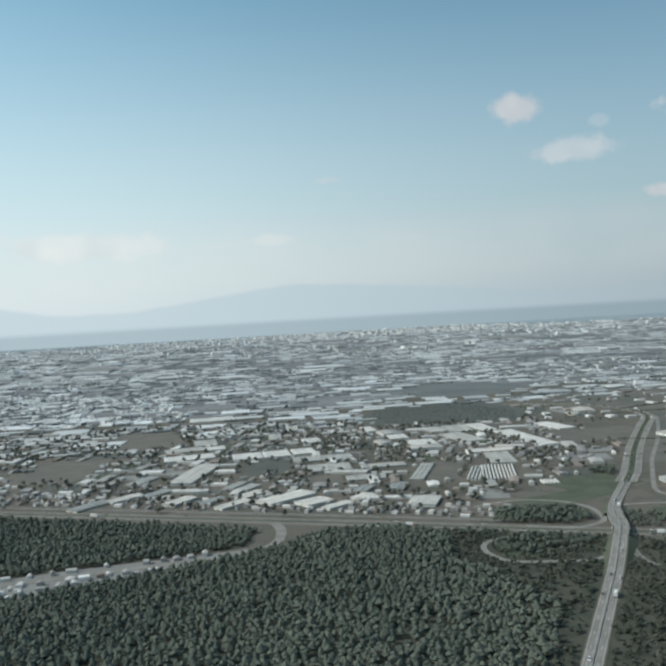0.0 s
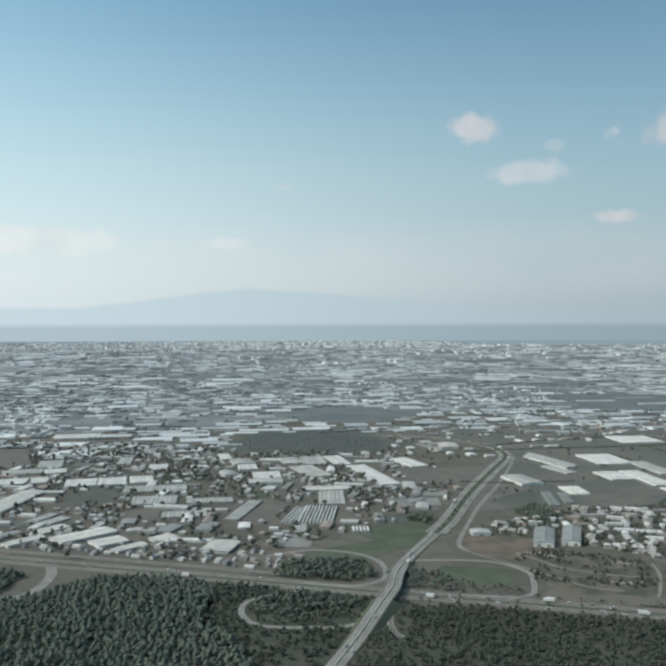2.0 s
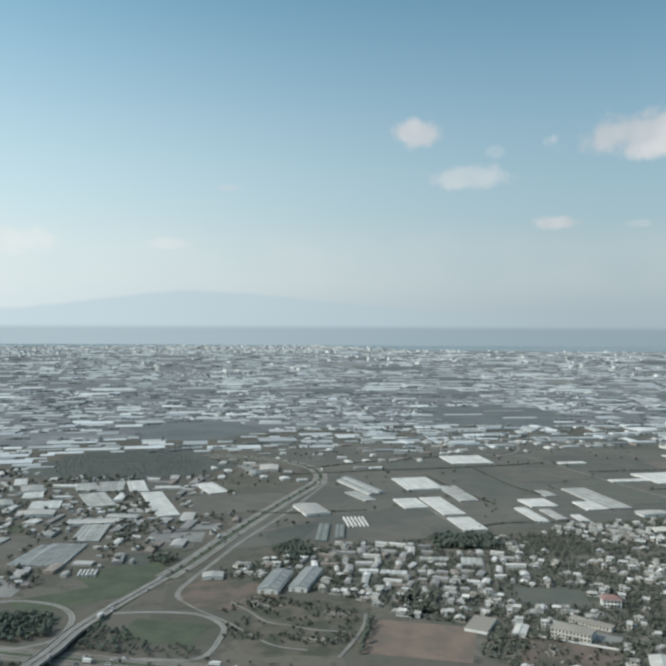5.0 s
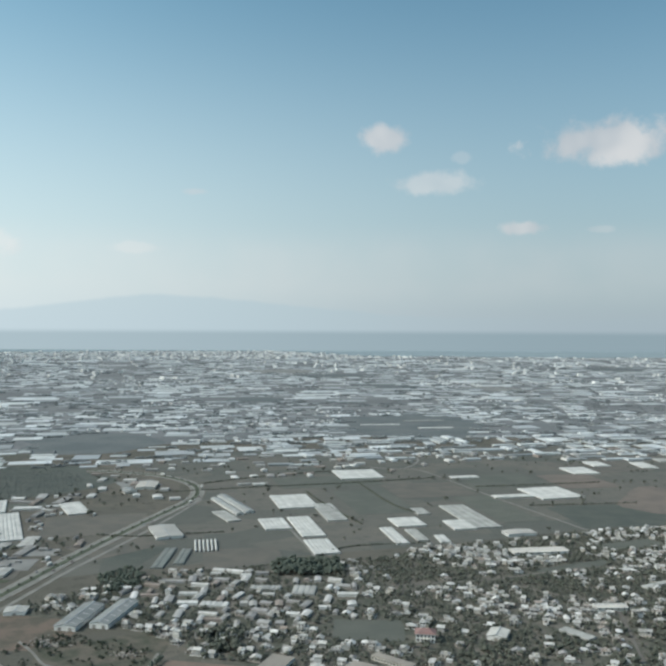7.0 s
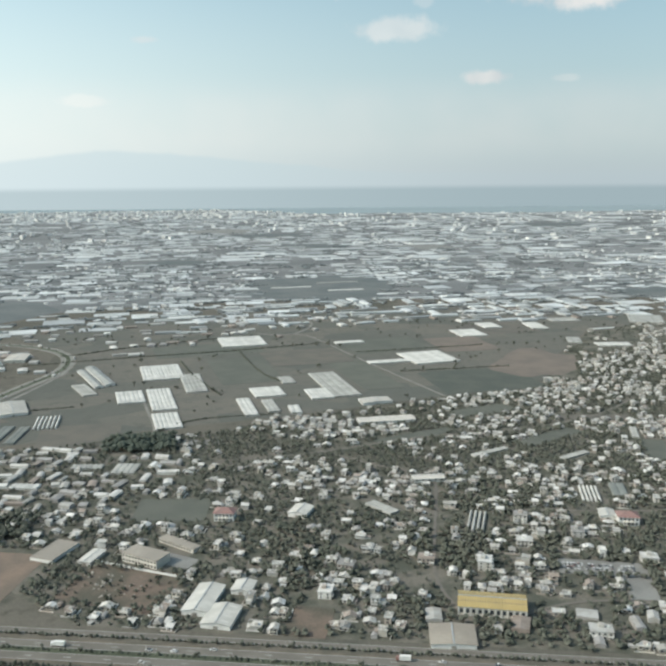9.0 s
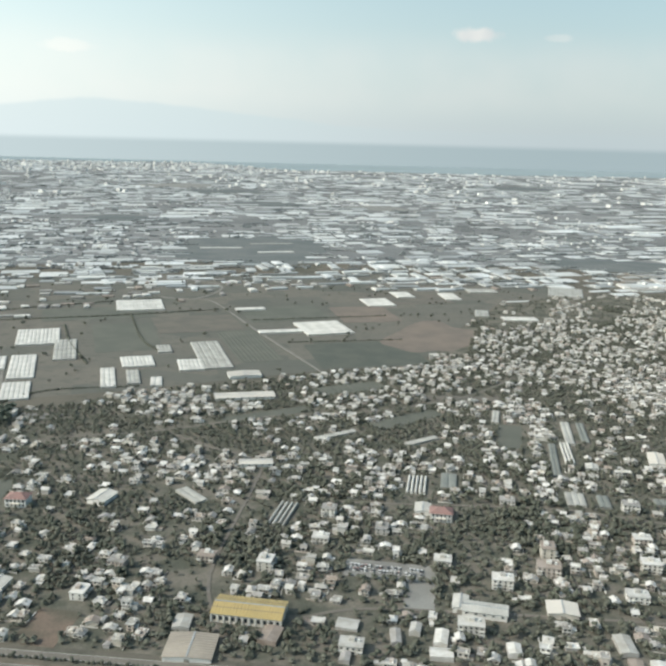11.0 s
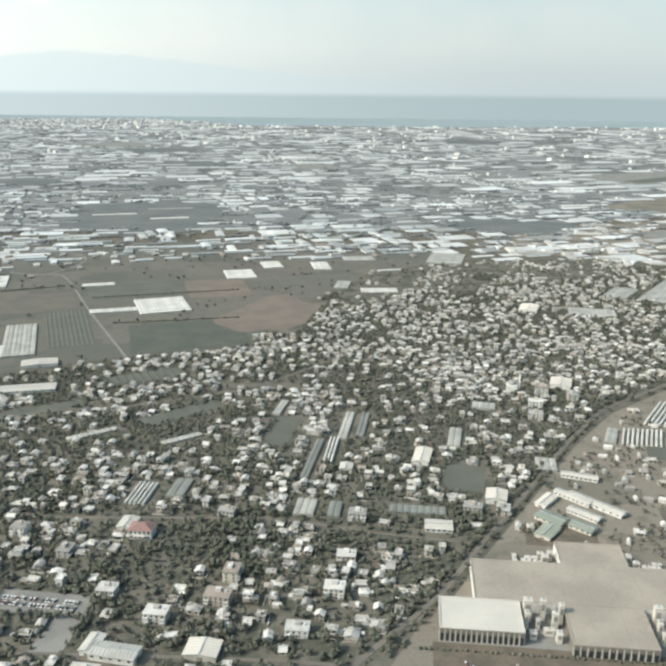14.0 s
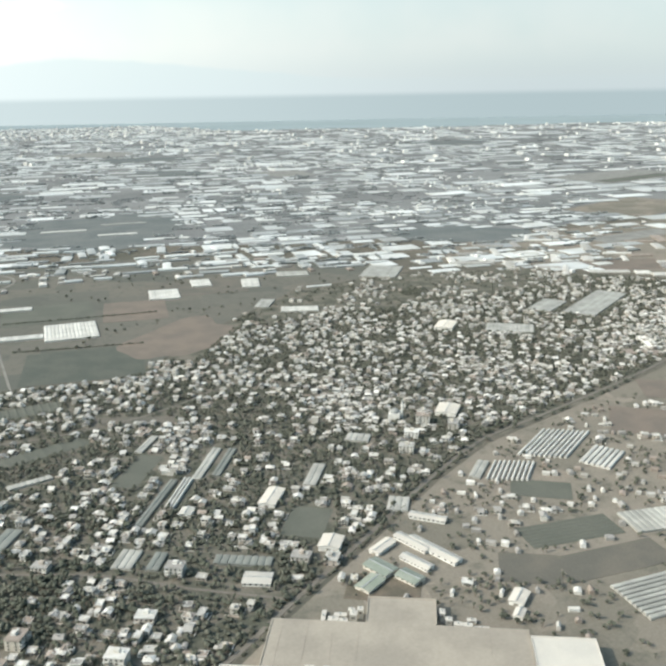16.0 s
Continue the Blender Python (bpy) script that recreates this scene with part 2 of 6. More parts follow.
ROOF_GREY = material("blue-grey metal roof", (0.225, 0.238, 0.235), (0.275, 0.282, 0.275), 0.7, 0.12, 1.2, 0.18, vary="object", gloss=0.12, range_=0.2)
YELLOW = material("ochre yellow metal roof", (0.43, 0.325, 0.145), (0.385, 0.295, 0.135), 0.55, 0.2, 1.5, 0.14, gloss=0.35)
TERRA = material("red tiled roof", (0.26, 0.158, 0.142), (0.225, 0.148, 0.134), 0.85, 0.3, 2.5, 0.25)
WALL_CREAM = material("cream rendered wall", (0.58, 0.54, 0.47), (0.50, 0.47, 0.42), 0.85, 0.3, 2.0, 0.16)
WALL_WHITE = material("white rendered wall", (0.68, 0.67, 0.63), (0.58, 0.57, 0.54), 0.85, 0.3, 2.0, 0.16)
# Dark brown holds the shade of the halls' recessed bays in its colour.
WALL_DARK = material("brown cladding with painted bay shade", (0.20, 0.175, 0.15), (0.16, 0.145, 0.13), 0.8, 0.3, 2.0, 0.2)
GLASS = material("dark window glass", (0.03, 0.035, 0.04), (0.05, 0.055, 0.06), 0.12, 0.5, 2.0, 0.2, gloss=0.5)
DOOR = material("painted steel door", (0.20, 0.19, 0.17), (0.28, 0.26, 0.23), 0.6, 0.5, 2.0, 0.2)
CONCRETE = material("weathered concrete", (0.30, 0.29, 0.27), (0.24, 0.235, 0.22), 0.9, 0.2, 2.0, 0.25)
LOT = material("concrete yard", (0.235, 0.23, 0.215), (0.185, 0.18, 0.168), 0.9, 0.07, 1.0, 0.25)
HOUSE_TONES = ((0.62, 0.60, 0.565), (0.52, 0.50, 0.465), (0.57, 0.53, 0.47), (0.42, 0.405, 0.38), (0.66, 0.645, 0.615), (0.44, 0.39, 0.35), (0.50, 0.485, 0.455))
ROOF_TONES = ((0.63, 0.615, 0.59), (0.40, 0.39, 0.37), (0.65, 0.635, 0.61), (0.30, 0.29, 0.278), (0.55, 0.535, 0.51), (0.30, 0.255, 0.225), (0.56, 0.55, 0.53), (0.43, 0.42, 0.40), (0.30, 0.29, 0.28))
WALLS = material("rendered house wall", (0.5, 0.5, 0.5), vary="object", palette=HOUSE_TONES, rough=0.85, fine=2.0, spread=0.18, range_=0.25)
ROOFS = material("flat or sheeted house roof", (0.5, 0.5, 0.5), vary="object", palette=ROOF_TONES, rough=0.8, fine=1.5, spread=0.22, range_=0.3)
FAR_WALLS = material("rendered wall of a row of houses", (0.5, 0.5, 0.5), vary="island", palette=HOUSE_TONES, rough=0.85, fine=1.0, spread=0.15, range_=0.3)
FAR_ROOFS = material("roof of a row of houses", (0.5, 0.5, 0.5), vary="island", palette=ROOF_TONES, rough=0.8, fine=1.0, spread=0.18, range_=0.3)
# The film palette leans slightly blue, a haze tint put into the colour.
FAR_FILM = material("sheeted tunnel roofs with a haze tint", (0.5, 0.5, 0.5), vary="island", rough=0.6, fine=0.15, spread=0.14, gloss=0.3, range_=0.25, scale=0.02,
                    palette=((0.58, 0.592, 0.592), (0.40, 0.413, 0.416), (0.64, 0.652, 0.65), (0.30, 0.313, 0.316), (0.51, 0.525, 0.526), (0.44, 0.453, 0.452), (0.61, 0.62, 0.617)))
PINE = material("pine needles", (0.084, 0.098, 0.080), (0.104, 0.116, 0.093), 0.9, 0.03, 1.5, 0.3, vary="island", gloss=0.05, range_=0.25)
# Leaf green is raised so its dark tones look lifted by haze.
LEAF = material("green foliage lightened for haze", (0.083, 0.089, 0.070), (0.110, 0.112, 0.090), 0.85, 0.06, 1.5, 0.4, vary="island", gloss=0.1, range_=0.5)
BARK = material("grey-brown bark", (0.11, 0.085, 0.065), (0.08, 0.065, 0.05), 0.9, 0.8, 5.0, 0.3)
# Leaf colour of the far rows is paled and greyed to paint haze.
HAZED_LEAF = material("tree rows with haze in the leaf colour", (0.19, 0.205, 0.205), (0.225, 0.238, 0.238), 0.9, 0.02, 0.2, 0.3, vary="island", gloss=0.05, range_=0.5)
WHITEWASH = material("whitewashed far houses", (0.5, 0.5, 0.5), vary="island", rough=0.85, fine=0.2, spread=0.1, range_=0.2, palette=((0.80, 0.80, 0.79), (0.72, 0.72, 0.71), (0.82, 0.81, 0.79), (0.62, 0.62, 0.61), (0.78, 0.77, 0.75)))
# Blue-grey base colour puts haze over the open fields of the plain.
HAZED_FIELD = material("open fields greyed by painted haze", (0.125, 0.138, 0.138), (0.155, 0.163, 0.16), 0.95, 0.02, 0.3, 0.35, gloss=0.05)
CAR_PAINT = material("car paint", (0.5, 0.5, 0.5), vary="object", rough=0.3, gloss=0.5, fine=2.0, spread=0.05, range_=0.1,
                     palette=((0.78, 0.78, 0.77), (0.14, 0.14, 0.15), (0.76, 0.76, 0.75), (0.72, 0.71, 0.69), (0.30, 0.16, 0.14), (0.74, 0.74, 0.72), (0.55, 0.55, 0.55)))
SCRUB_LEAF = material("dry scrub foliage", (0.050, 0.058, 0.045), (0.064, 0.069, 0.053), 0.9, 0.04, 1.5, 0.3, vary="island", gloss=0.04, range_=0.25)
# The blue in this green is haze over the hollow, mixed into the leaves.
HOLLOW_LEAF = material("reeds and low trees tinted blue for haze", (0.098, 0.112, 0.112), (0.112, 0.124, 0.122), 0.9, 0.03, 1.0, 0.25, vary="island", gloss=0.05, range_=0.2)
FOREST_FLOOR = material("dark forest floor", (0.058, 0.064, 0.050), (0.080, 0.080, 0.062), 0.95, 0.1, 1.2, 0.4, gloss=0.1)
DRY = ground_material("dry beige earth", (0.030, 0.036, 0), ((0.0, (0.180, 0.162, 0.136)), (0.3, (0.225, 0.200, 0.168)), (0.55, (0.150, 0.140, 0.117)), (0.75, (0.250, 0.218, 0.184)), (1.0, (0.200, 0.172, 0.144))), (0.205, 0.181, 0.152), (0.130, 0.124, 0.103), 0.9)
ROOF_GREEN = material("faded green sheet roof", (0.23, 0.26, 0.22), (0.28, 0.30, 0.26), 0.65, 0.2, 1.5, 0.2, vary="object", range_=0.25)
TYRE = material("black rubber", (0.02, 0.02, 0.02), (0.03, 0.03, 0.03), 0.8, 1.0, 6.0, 0.1)

# ---- shapes ----


class Shape:
    """Collects corners, faces and a material number for each face."""

    def __init__(self):
        self.v, self.f, self.m = [], [], []

    def add(self, verts, faces, slot=0):
        n = len(self.v)
        self.v += verts
        self.f += [tuple(i + n for i in q) for q in faces]
        self.m += [slot] * len(faces)
        return self

    def box(self, x0, x1, y0, y1, z0, z1, slot=0):
        return self.add([(x, y, z) for z in (z0, z1) for y in (y0, y1) for x in (x0, x1)],
                        [(0, 2, 3, 1), (4, 5, 7, 6), (0, 1, 5, 4), (2, 6, 7, 3), (0, 4, 6, 2), (1, 3, 7, 5)], slot)

    def moved(self, x, y, z=0.0, deg=0.0, s=1.0):
        c, d = math.cos(radians(deg)) * s, math.sin(radians(deg)) * s
        out = Shape()
        out.v = [(x + c * a - d * b, y + d * a + c * b, z + s * e) for a, b, e in self.v]
        out.f, out.m = list(self.f), list(self.m)
        return out

    def join(self, other, slot=None):
        n = len(self.v)
        self.v += other.v
        self.f += [tuple(i + n for i in q) for q in other.f]
        self.m += other.m if slot is None else [slot] * len(other.f)
        return self

    def mesh(self, name, *mats):
        me = bpy.data.meshes.new(name)
        me.from_pydata(self.v, [], self.f)
        for m in mats:
            me.materials.append(m)
        if len(mats) > 1:
            me.polygons.foreach_set("material_index", self.m)
        me.update()
        return me


def part(name, shape, mat, parent=None, label=""):
    """Links a shape, or a mesh that is already there, as one object under a thing."""
    me = shape if isinstance(shape, bpy.types.Mesh) else shape.mesh(name, mat)
    ob = new(name, me)
    if parent is not None:
        ob.parent = parent
    return tagged(ob, label)


def thing(name, x, y, deg, label, category, group="", kind="", z=0.0):
    ob = new(name)
    ob.matrix_world = pose(x, y, z, 0, 0, deg)
    ob.empty_display_size = 0.5
    return tagged(ob, label, category, group, kind)


def repeat(parts_, name, m, label, category, group):
    """One more thing of a kind: an Empty at m with its own parts, which share the meshes of the first."""
    ob = new(name)
    ob.matrix_world = m
    tagged(ob, label, category, group)
    made = {}
    for nm, me, place, *under in parts_:
        p = new(nm, me)
        p.parent = made[under[0]] if under else ob
        p.location = place
        made.setdefault(nm, p)
    return ob


def gable(w, d, eave, rise, over=0.0, thick=0.12):
    """A pitched roof with its ridge along y."""
    s, hw, hd = Shape(), w / 2 + over, d / 2 + over
    lo = eave - over * 2 * rise / w
    for z in (0.0, thick):
        s.v += [(-hw, -hd, lo + z), (0, -hd, eave + rise + z), (hw, -hd, lo + z), (-hw, hd, lo + z), (0, hd, eave + rise + z), (hw, hd, lo + z)]
    s.f = [(6, 7, 10, 9), (7, 8, 11, 10), (0, 3, 4, 1), (1, 4, 5, 2), (0, 1, 7, 6), (1, 2, 8, 7), (3, 9, 10, 4), (4, 10, 11, 5), (0, 6, 9, 3), (2, 5, 11, 8)]
    s.m = [0] * len(s.f)
    return s


def gabled_walls(w, d, eave, rise):
    s = Shape()
    hw, hd = w / 2, d / 2
    s.v = [(-hw, -hd, 0), (hw, -hd, 0), (hw, -hd, eave), (0, -hd, eave + rise), (-hw, -hd, eave),
           (-hw, hd, 0), (hw, hd, 0), (hw, hd, eave), (0, hd, eave + rise), (-hw, hd, eave)]
    s.f = [(0, 1, 2, 3, 4), (6, 5, 9, 8, 7), (1, 6, 7, 2), (5, 0, 4, 9), (0, 5, 6, 1)]
    s.m = [0] * 5
    return s


def shed(w, d, eave, rise):
    """A closed low building under a pitched roof."""
    s = gabled_walls(w, d, eave, rise)
    s.f += [(2, 7, 8, 3), (9, 4, 3, 8)]
    s.m += [0, 0]
    return s


def hip(w, d, eave, rise, over=0.2):
    s, hw, hd = Shape(), w / 2 + over, d / 2 + over
    k = max(0.0, hd - hw)
    s.v = [(-hw, -hd, eave), (hw, -hd, eave), (hw, hd, eave), (-hw, hd, eave), (0, -k - 0.01, eave + rise), (0, k + 0.01, eave + rise)]
    s.f = [(0, 1, 4), (1, 2, 5, 4), (2, 3, 5), (3, 0, 4, 5), (3, 2, 1, 0)]
    s.m = [0] * 5
    return s


def vault(w, d, eave, rise, steps=6):
    """An arched greenhouse bay with its ends closed, along y."""
    s = Shape()
    ring = [(-w / 2, 0)] + [(-w / 2 * math.cos(math.pi * k / steps), eave + rise * math.sin(math.pi * k / steps)) for k in range(steps + 1)] + [(w / 2, 0)]
    n = len(ring)
    s.v = [(x, -d / 2, z) for x, z in ring] + [(x, d / 2, z) for x, z in ring]
    s.f = [(k, k + n, k + n + 1, k + 1) for k in range(n - 1)] + [tuple(range(n)), tuple(range(2 * n - 1, n - 1, -1))]
    s.m = [0] * len(s.f)
    return s


def tube(r0, r1, z0, z1, sides=8, x=0.0, y=0.0):
    s = Shape()
    for r, z in ((r0, z0), (r1, z1)):
        s.v += [(x + r * math.cos(2 * math.pi * k / sides), y + r * math.sin(2 * math.pi * k / sides), z) for k in range(sides)]
    s.f = [(k, (k + 1) % sides, sides + (k + 1) % sides, sides + k) for k in range(sides)] + [tuple(range(sides, 2 * sides)), tuple(range(sides - 1, -1, -1))]
    s.m = [0] * len(s.f)
    return s


ICO_V = [(0, 0, -1), (0.72, -0.53, -0.45), (-0.28, -0.85, -0.45), (-0.89, 0, -0.45), (-0.28, 0.85, -0.45), (0.72, 0.53, -0.45),
         (0.28, -0.85, 0.45), (-0.72, -0.53, 0.45), (-0.72, 0.53, 0.45), (0.28, 0.85, 0.45), (0.89, 0, 0.45), (0, 0, 1)]
ICO_F = [(0, 1, 2), (1, 0, 5), (0, 2, 3), (0, 3, 4), (0, 4, 5), (1, 5, 10), (2, 1, 6), (3, 2, 7), (4, 3, 8), (5, 4, 9),
         (1, 10, 6), (2, 6, 7), (3, 7, 8), (4, 8, 9), (5, 9, 10), (6, 10, 11), (7, 6, 11), (8, 7, 11), (9, 8, 11), (10, 9, 11)]


def clump(x, y, z, r, rz, r_):
    a = r_.random() * 6.28
    c, d = math.cos(a), math.sin(a)
    v = []
    for px, py, pz in ICO_V:
        k = r * r_.uniform(0.65, 1.25)
        v.append((x + k * (c * px - d * py), y + k * (d * px + c * py), z + rz * r_.uniform(0.75, 1.2) * pz))
    return v


BLOB_F = [(0, 1 + (k + 1) % 6, 1 + k) for k in range(6)] + [(7, 1 + k, 1 + (k + 1) % 6) for k in range(6)]


def blob(x, y, z, r, rz, r_):
    """A coarse clump of leaves for trees that stay far off."""
    v, a = [(x, y, z - rz)], r_.random() * 6.28
    for k in range(6):
        q = r * r_.uniform(0.75, 1.2)
        v.append((x + q * math.cos(a + k * math.pi / 3), y + q * math.sin(a + k * math.pi / 3), z + rz * r_.uniform(-0.35, 0.3)))
    return v + [(x + r * r_.uniform(-0.2, 0.2), y + r * r_.uniform(-0.2, 0.2), z + rz * r_.uniform(0.85, 1.15))]


def small_tree(r_, height, spread, clumps, narrow=1.0):
    """A slim trunk with a few coarse clumps."""
    trunk, crown = tube(0.12, 0.07, 0, height * 0.6, 3), Shape()
    for k in range(clumps):
        a, q = r_.random() * 6.28, spread * r_.uniform(0.1, 0.6) * narrow
        crown.add(blob(q * math.cos(a), q * math.sin(a), height * (0.45 + 0.5 * k / clumps), spread * r_.uniform(0.42, 0.66) * (1.1 - 0.45 * k / clumps), height * r_.uniform(0.2, 0.3), r_), BLOB_F)
    return trunk, crown


def broadleaf(r_, height=3.2, spread=1.5, clumps=8, sides=6):
    """Trunk and a ragged crown of clumps."""
    trunk = tube(0.16, 0.09, 0, height * 0.55, sides)
    for k in range(3):
        a = k * 2.1 + r_.random()
        trunk.add([(0.05, 0, height * 0.4), (-0.05, 0, height * 0.4), (0, 0.07, height * 0.42),
                   (spread * 0.5 * math.cos(a), spread * 0.5 * math.sin(a), height * 0.68)], [(0, 1, 3), (1, 2, 3), (2, 0, 3)])
    crown, big = Shape(), 1.0 + 0.09 * (8 - clumps)
    for k in range(clumps):
        a, q = r_.random() * 6.28, spread * r_.uniform(0.15, 0.75)
        h = height * r_.uniform(0.5, 0.95)
        crown.add(clump(q * math.cos(a), q * math.sin(a), h, big * spread * r_.uniform(0.3, 0.52), big * spread * r_.uniform(0.24, 0.42), r_), ICO_F)
    return trunk, crown


# ---- keeping things clear of one another ----
KEEP, LANES = [np.zeros((8000, 6)), 0], []


def keep(x, y, w, d, deg, pad=1.0):
    KEEP[0][KEEP[1]] = (x, y, w / 2 + pad, d / 2 + pad, math.cos(radians(deg)), math.sin(radians(deg)))
    KEEP[1] += 1


def clear_of(x, y, pad=0.0):
    """True for the places (arrays) that no plot, building or road covers."""
    x, y = np.asarray(x, float), np.asarray(y, float)
    ok = np.ones(x.shape, bool)
    cx, cy, hw, hd, c, s = KEEP[0][:KEEP[1]].T
    for lot in np.array_split(np.arange(len(x)), len(x) // 1500 + 1):
        px, py = x[lot][:, None] - cx, y[lot][:, None] - cy
        ok[lot] = ~((abs(px * c + py * s) < hw + pad) & (abs(py * c - px * s) < hd + pad)).any(1)
    for p, half in LANES:
        far = half + pad
        near = np.flatnonzero(ok & (x > p[:, 0].min() - far) & (x < p[:, 0].max() + far) & (y > p[:, 1].min() - far) & (y < p[:, 1].max() + far))
        if not len(near):
            continue
        a, d = p[:-1], np.diff(p, axis=0)
        for lot in np.array_split(near, len(near) // 4000 + 1):
            q = np.stack([x[lot], y[lot]], 1)[:, None] - a
            k = ((q * d).sum(-1) / ((d * d).sum(-1) + 1e-6)).clip(0, 1)
            ok[lot[((q - k[..., None] * d) ** 2).sum(-1).min(1) < far ** 2]] = False
    return ok


def inside(x, y, corners):
    x, y = np.asarray(x, float), np.asarray(y, float)
    hit = np.zeros(x.shape, bool)
    for (ax, ay), (bx, by) in zip(corners, corners[1:] + corners[:1]):
        cross = ((ay > y) != (by > y)) & (x < (bx - ax) * (y - ay) / (by - ay + 1e-9) + ax)
        hit ^= cross
    return hit


# ---- ground, sea ----


def sheet(name, x0, x1, y0, y1, n, mat, label, z=0.0, kind="structure", category="ground"):
    s = Shape()
    s.v = [(x0 + (x1 - x0) * i / n, y0 + (y1 - y0) * j / n, z) for j in range(n + 1) for i in range(n + 1)]
    s.f = [(j * (n + 1) + i, j * (n + 1) + i + 1, (j + 1) * (n + 1) + i + 1, (j + 1) * (n + 1) + i) for j in range(n) for i in range(n)]
    s.m = [0] * len(s.f)
    return tagged(part(name, s, mat), label, category, "", kind)


sheet("ground", -6000, 9000, -5000, 9000, 30, GROUND, "flat coastal ground of dry grass, soil and scrub")


def shore(x):
    k = min(1.0, max(0.0, (x - 1130) / 260))
    return 4800 - 1050 * k * k * (3 - 2 * k) - 0.3 * max(0.0, min(x - 1500, 3000)) + 40 * math.sin(x / 210.0) + 25 * math.sin(x / 67.0 + 1)


def strip_between(name, low, high, x0, x1, n, z, mat, label, category, kind="structure"):
    s = Shape()
    for i in range(n + 1):
        x = x0 + (x1 - x0) * i / n
        s.v += [(x, low(x), z), (x, high(x), z)]
    s.f = [(2 * i, 2 * i + 2, 2 * i + 3, 2 * i + 1) for i in range(n)]
    s.m = [0] * n
    return tagged(part(name, s, mat), label, category, "", kind)


def plain_edge(x):
    return 960 + 30 * math.sin(x / 130.0) - min(60.0, max(0.0, (-x - 100) * 0.2)) - max(0.0, min(x - 420, 500)) * 0.3


strip_between("ground_far_plain", plain_edge, shore, -4500, 7500, 240, 0.10, PLAIN, "far plain of tunnels and small plots, paled by painted haze", "ground")
strip_between("water_bay", shore, lambda x: 9000, -4500, 8500, 240, 0.14, SEA, "hazy blue-grey bay beyond the plain", "sea")


TOWN = [(-70, 420), (-20, 392), (10, 352), (22, 300), (44, 263), (136, 217), (236, 167), (288, 146), (312, 160), (334, 178), (376, 208), (470, 276), (514, 302), (600, 326), (760, 392), (860, 520),
        (760, 640), (640, 668), (540, 648), (450, 566), (384, 490), (350, 470), (300, 478), (240, 470), (180, 470), (130, 455), (60, 470), (-10, 455)]
town_floor = Shape()
town_floor.add([(a, b, 0.03) for a, b in TOWN], [tuple(range(len(TOWN)))])
tagged(part("ground_town", town_floor, TOWN_GROUND), "dark garden earth and yards between the houses", "ground", "", "structure")


FIELDS_MADE = []


def field(x, y, w, d, deg, mat, label, z=0.06, rows=0, name="field"):
    """A plot of land with low edges, and furrows where rows are given."""
    FIELDS_MADE.append(name)
    z += 0.0015 * len(FIELDS_MADE)
    s = Shape()
    corner = [(-w / 2, -d / 2), (w / 2, -d / 2), (w / 2, d / 2), (-w / 2, d / 2)]
    s.v = [(a, b, z) for a, b in corner] + [(a, b, -0.02) for a, b in corner]
    s.f = [(0, 1, 2, 3), (4, 5, 1, 0), (5, 6, 2, 1), (6, 7, 3, 2), (7, 4, 0, 3)]
    s.m = [0] * 5
    for k in range(rows):
        a = -w / 2 + (k + 0.5) * w / rows
        q = w / rows * 0.26
        s.add([(a - q, -d / 2 + 0.4, z), (a + q, -d / 2 + 0.4, z), (a, -d / 2 + 0.4, z + 0.22), (a - q, d / 2 - 0.4, z), (a + q, d / 2 - 0.4, z), (a, d / 2 - 0.4, z + 0.22)],
              [(0, 2, 5, 3), (1, 4, 5, 2)])
    ob = part(name, s, mat)
    ob.matrix_world = pose(x, y, 0, 0, 0, deg)
    return tagged(ob, label, "field", "", "structure")


def meadow(x, y, a, b, deg, mat, label, z=0.16):
    """An open patch with a wandering rim."""
    FIELDS_MADE.append("field")
    z += 0.0015 * len(FIELDS_MADE)
    s, n = Shape(), 40
    s.v = [(0, 0, z)]
    for k in range(n):
        t = 2 * math.pi * k / n
        r = 1.0 + 0.35 * noise.noise(Vector((math.cos(t) * 1.3 + x, math.sin(t) * 1.3, y)))
        s.v.append((a * r * math.cos(t), b * r * math.sin(t), z))
    s.f = [(0, 1 + k, 1 + (k + 1) % n) for k in range(n)]
    s.m = [0] * n
    ob = part("field", s, mat)
    ob.matrix_world = pose(x, y, 0, 0, 0, deg)
    keep(x, y, a * 1.5, b * 1.5, deg, 0.0)
    return tagged(ob, label, "field", "", "structure")


# ---- roads ----


def smooth_line(pts, step=4.0):
    """Even points on a curve through the given ones (of any dimension)."""
    p = [np.array(q, float) for q in pts]
    p = [2 * p[0] - p[1]] + p + [2 * p[-1] - p[-2]]
    out = []
    for a, b, c, d in zip(p, p[1:], p[2:], p[3:]):
        n = max(2, int(np.linalg.norm((c - b)[:2]) / step))
        for k in range(n):
            t = k / n
            out.append(0.5 * (2 * b + (c - a) * t + (2 * a - 5 * b + 4 * c - d) * t ** 2 + (3 * b - a - 3 * c + d) * t ** 3))
    out.append(p[-2])
    return out


def sideways(line):
    g = np.gradient(np.array([q[:2] for q in line]), axis=0)
    g /= np.linalg.norm(g, axis=1, keepdims=True) + 1e-9
    return np.stack([-g[:, 1], g[:, 0]], 1)


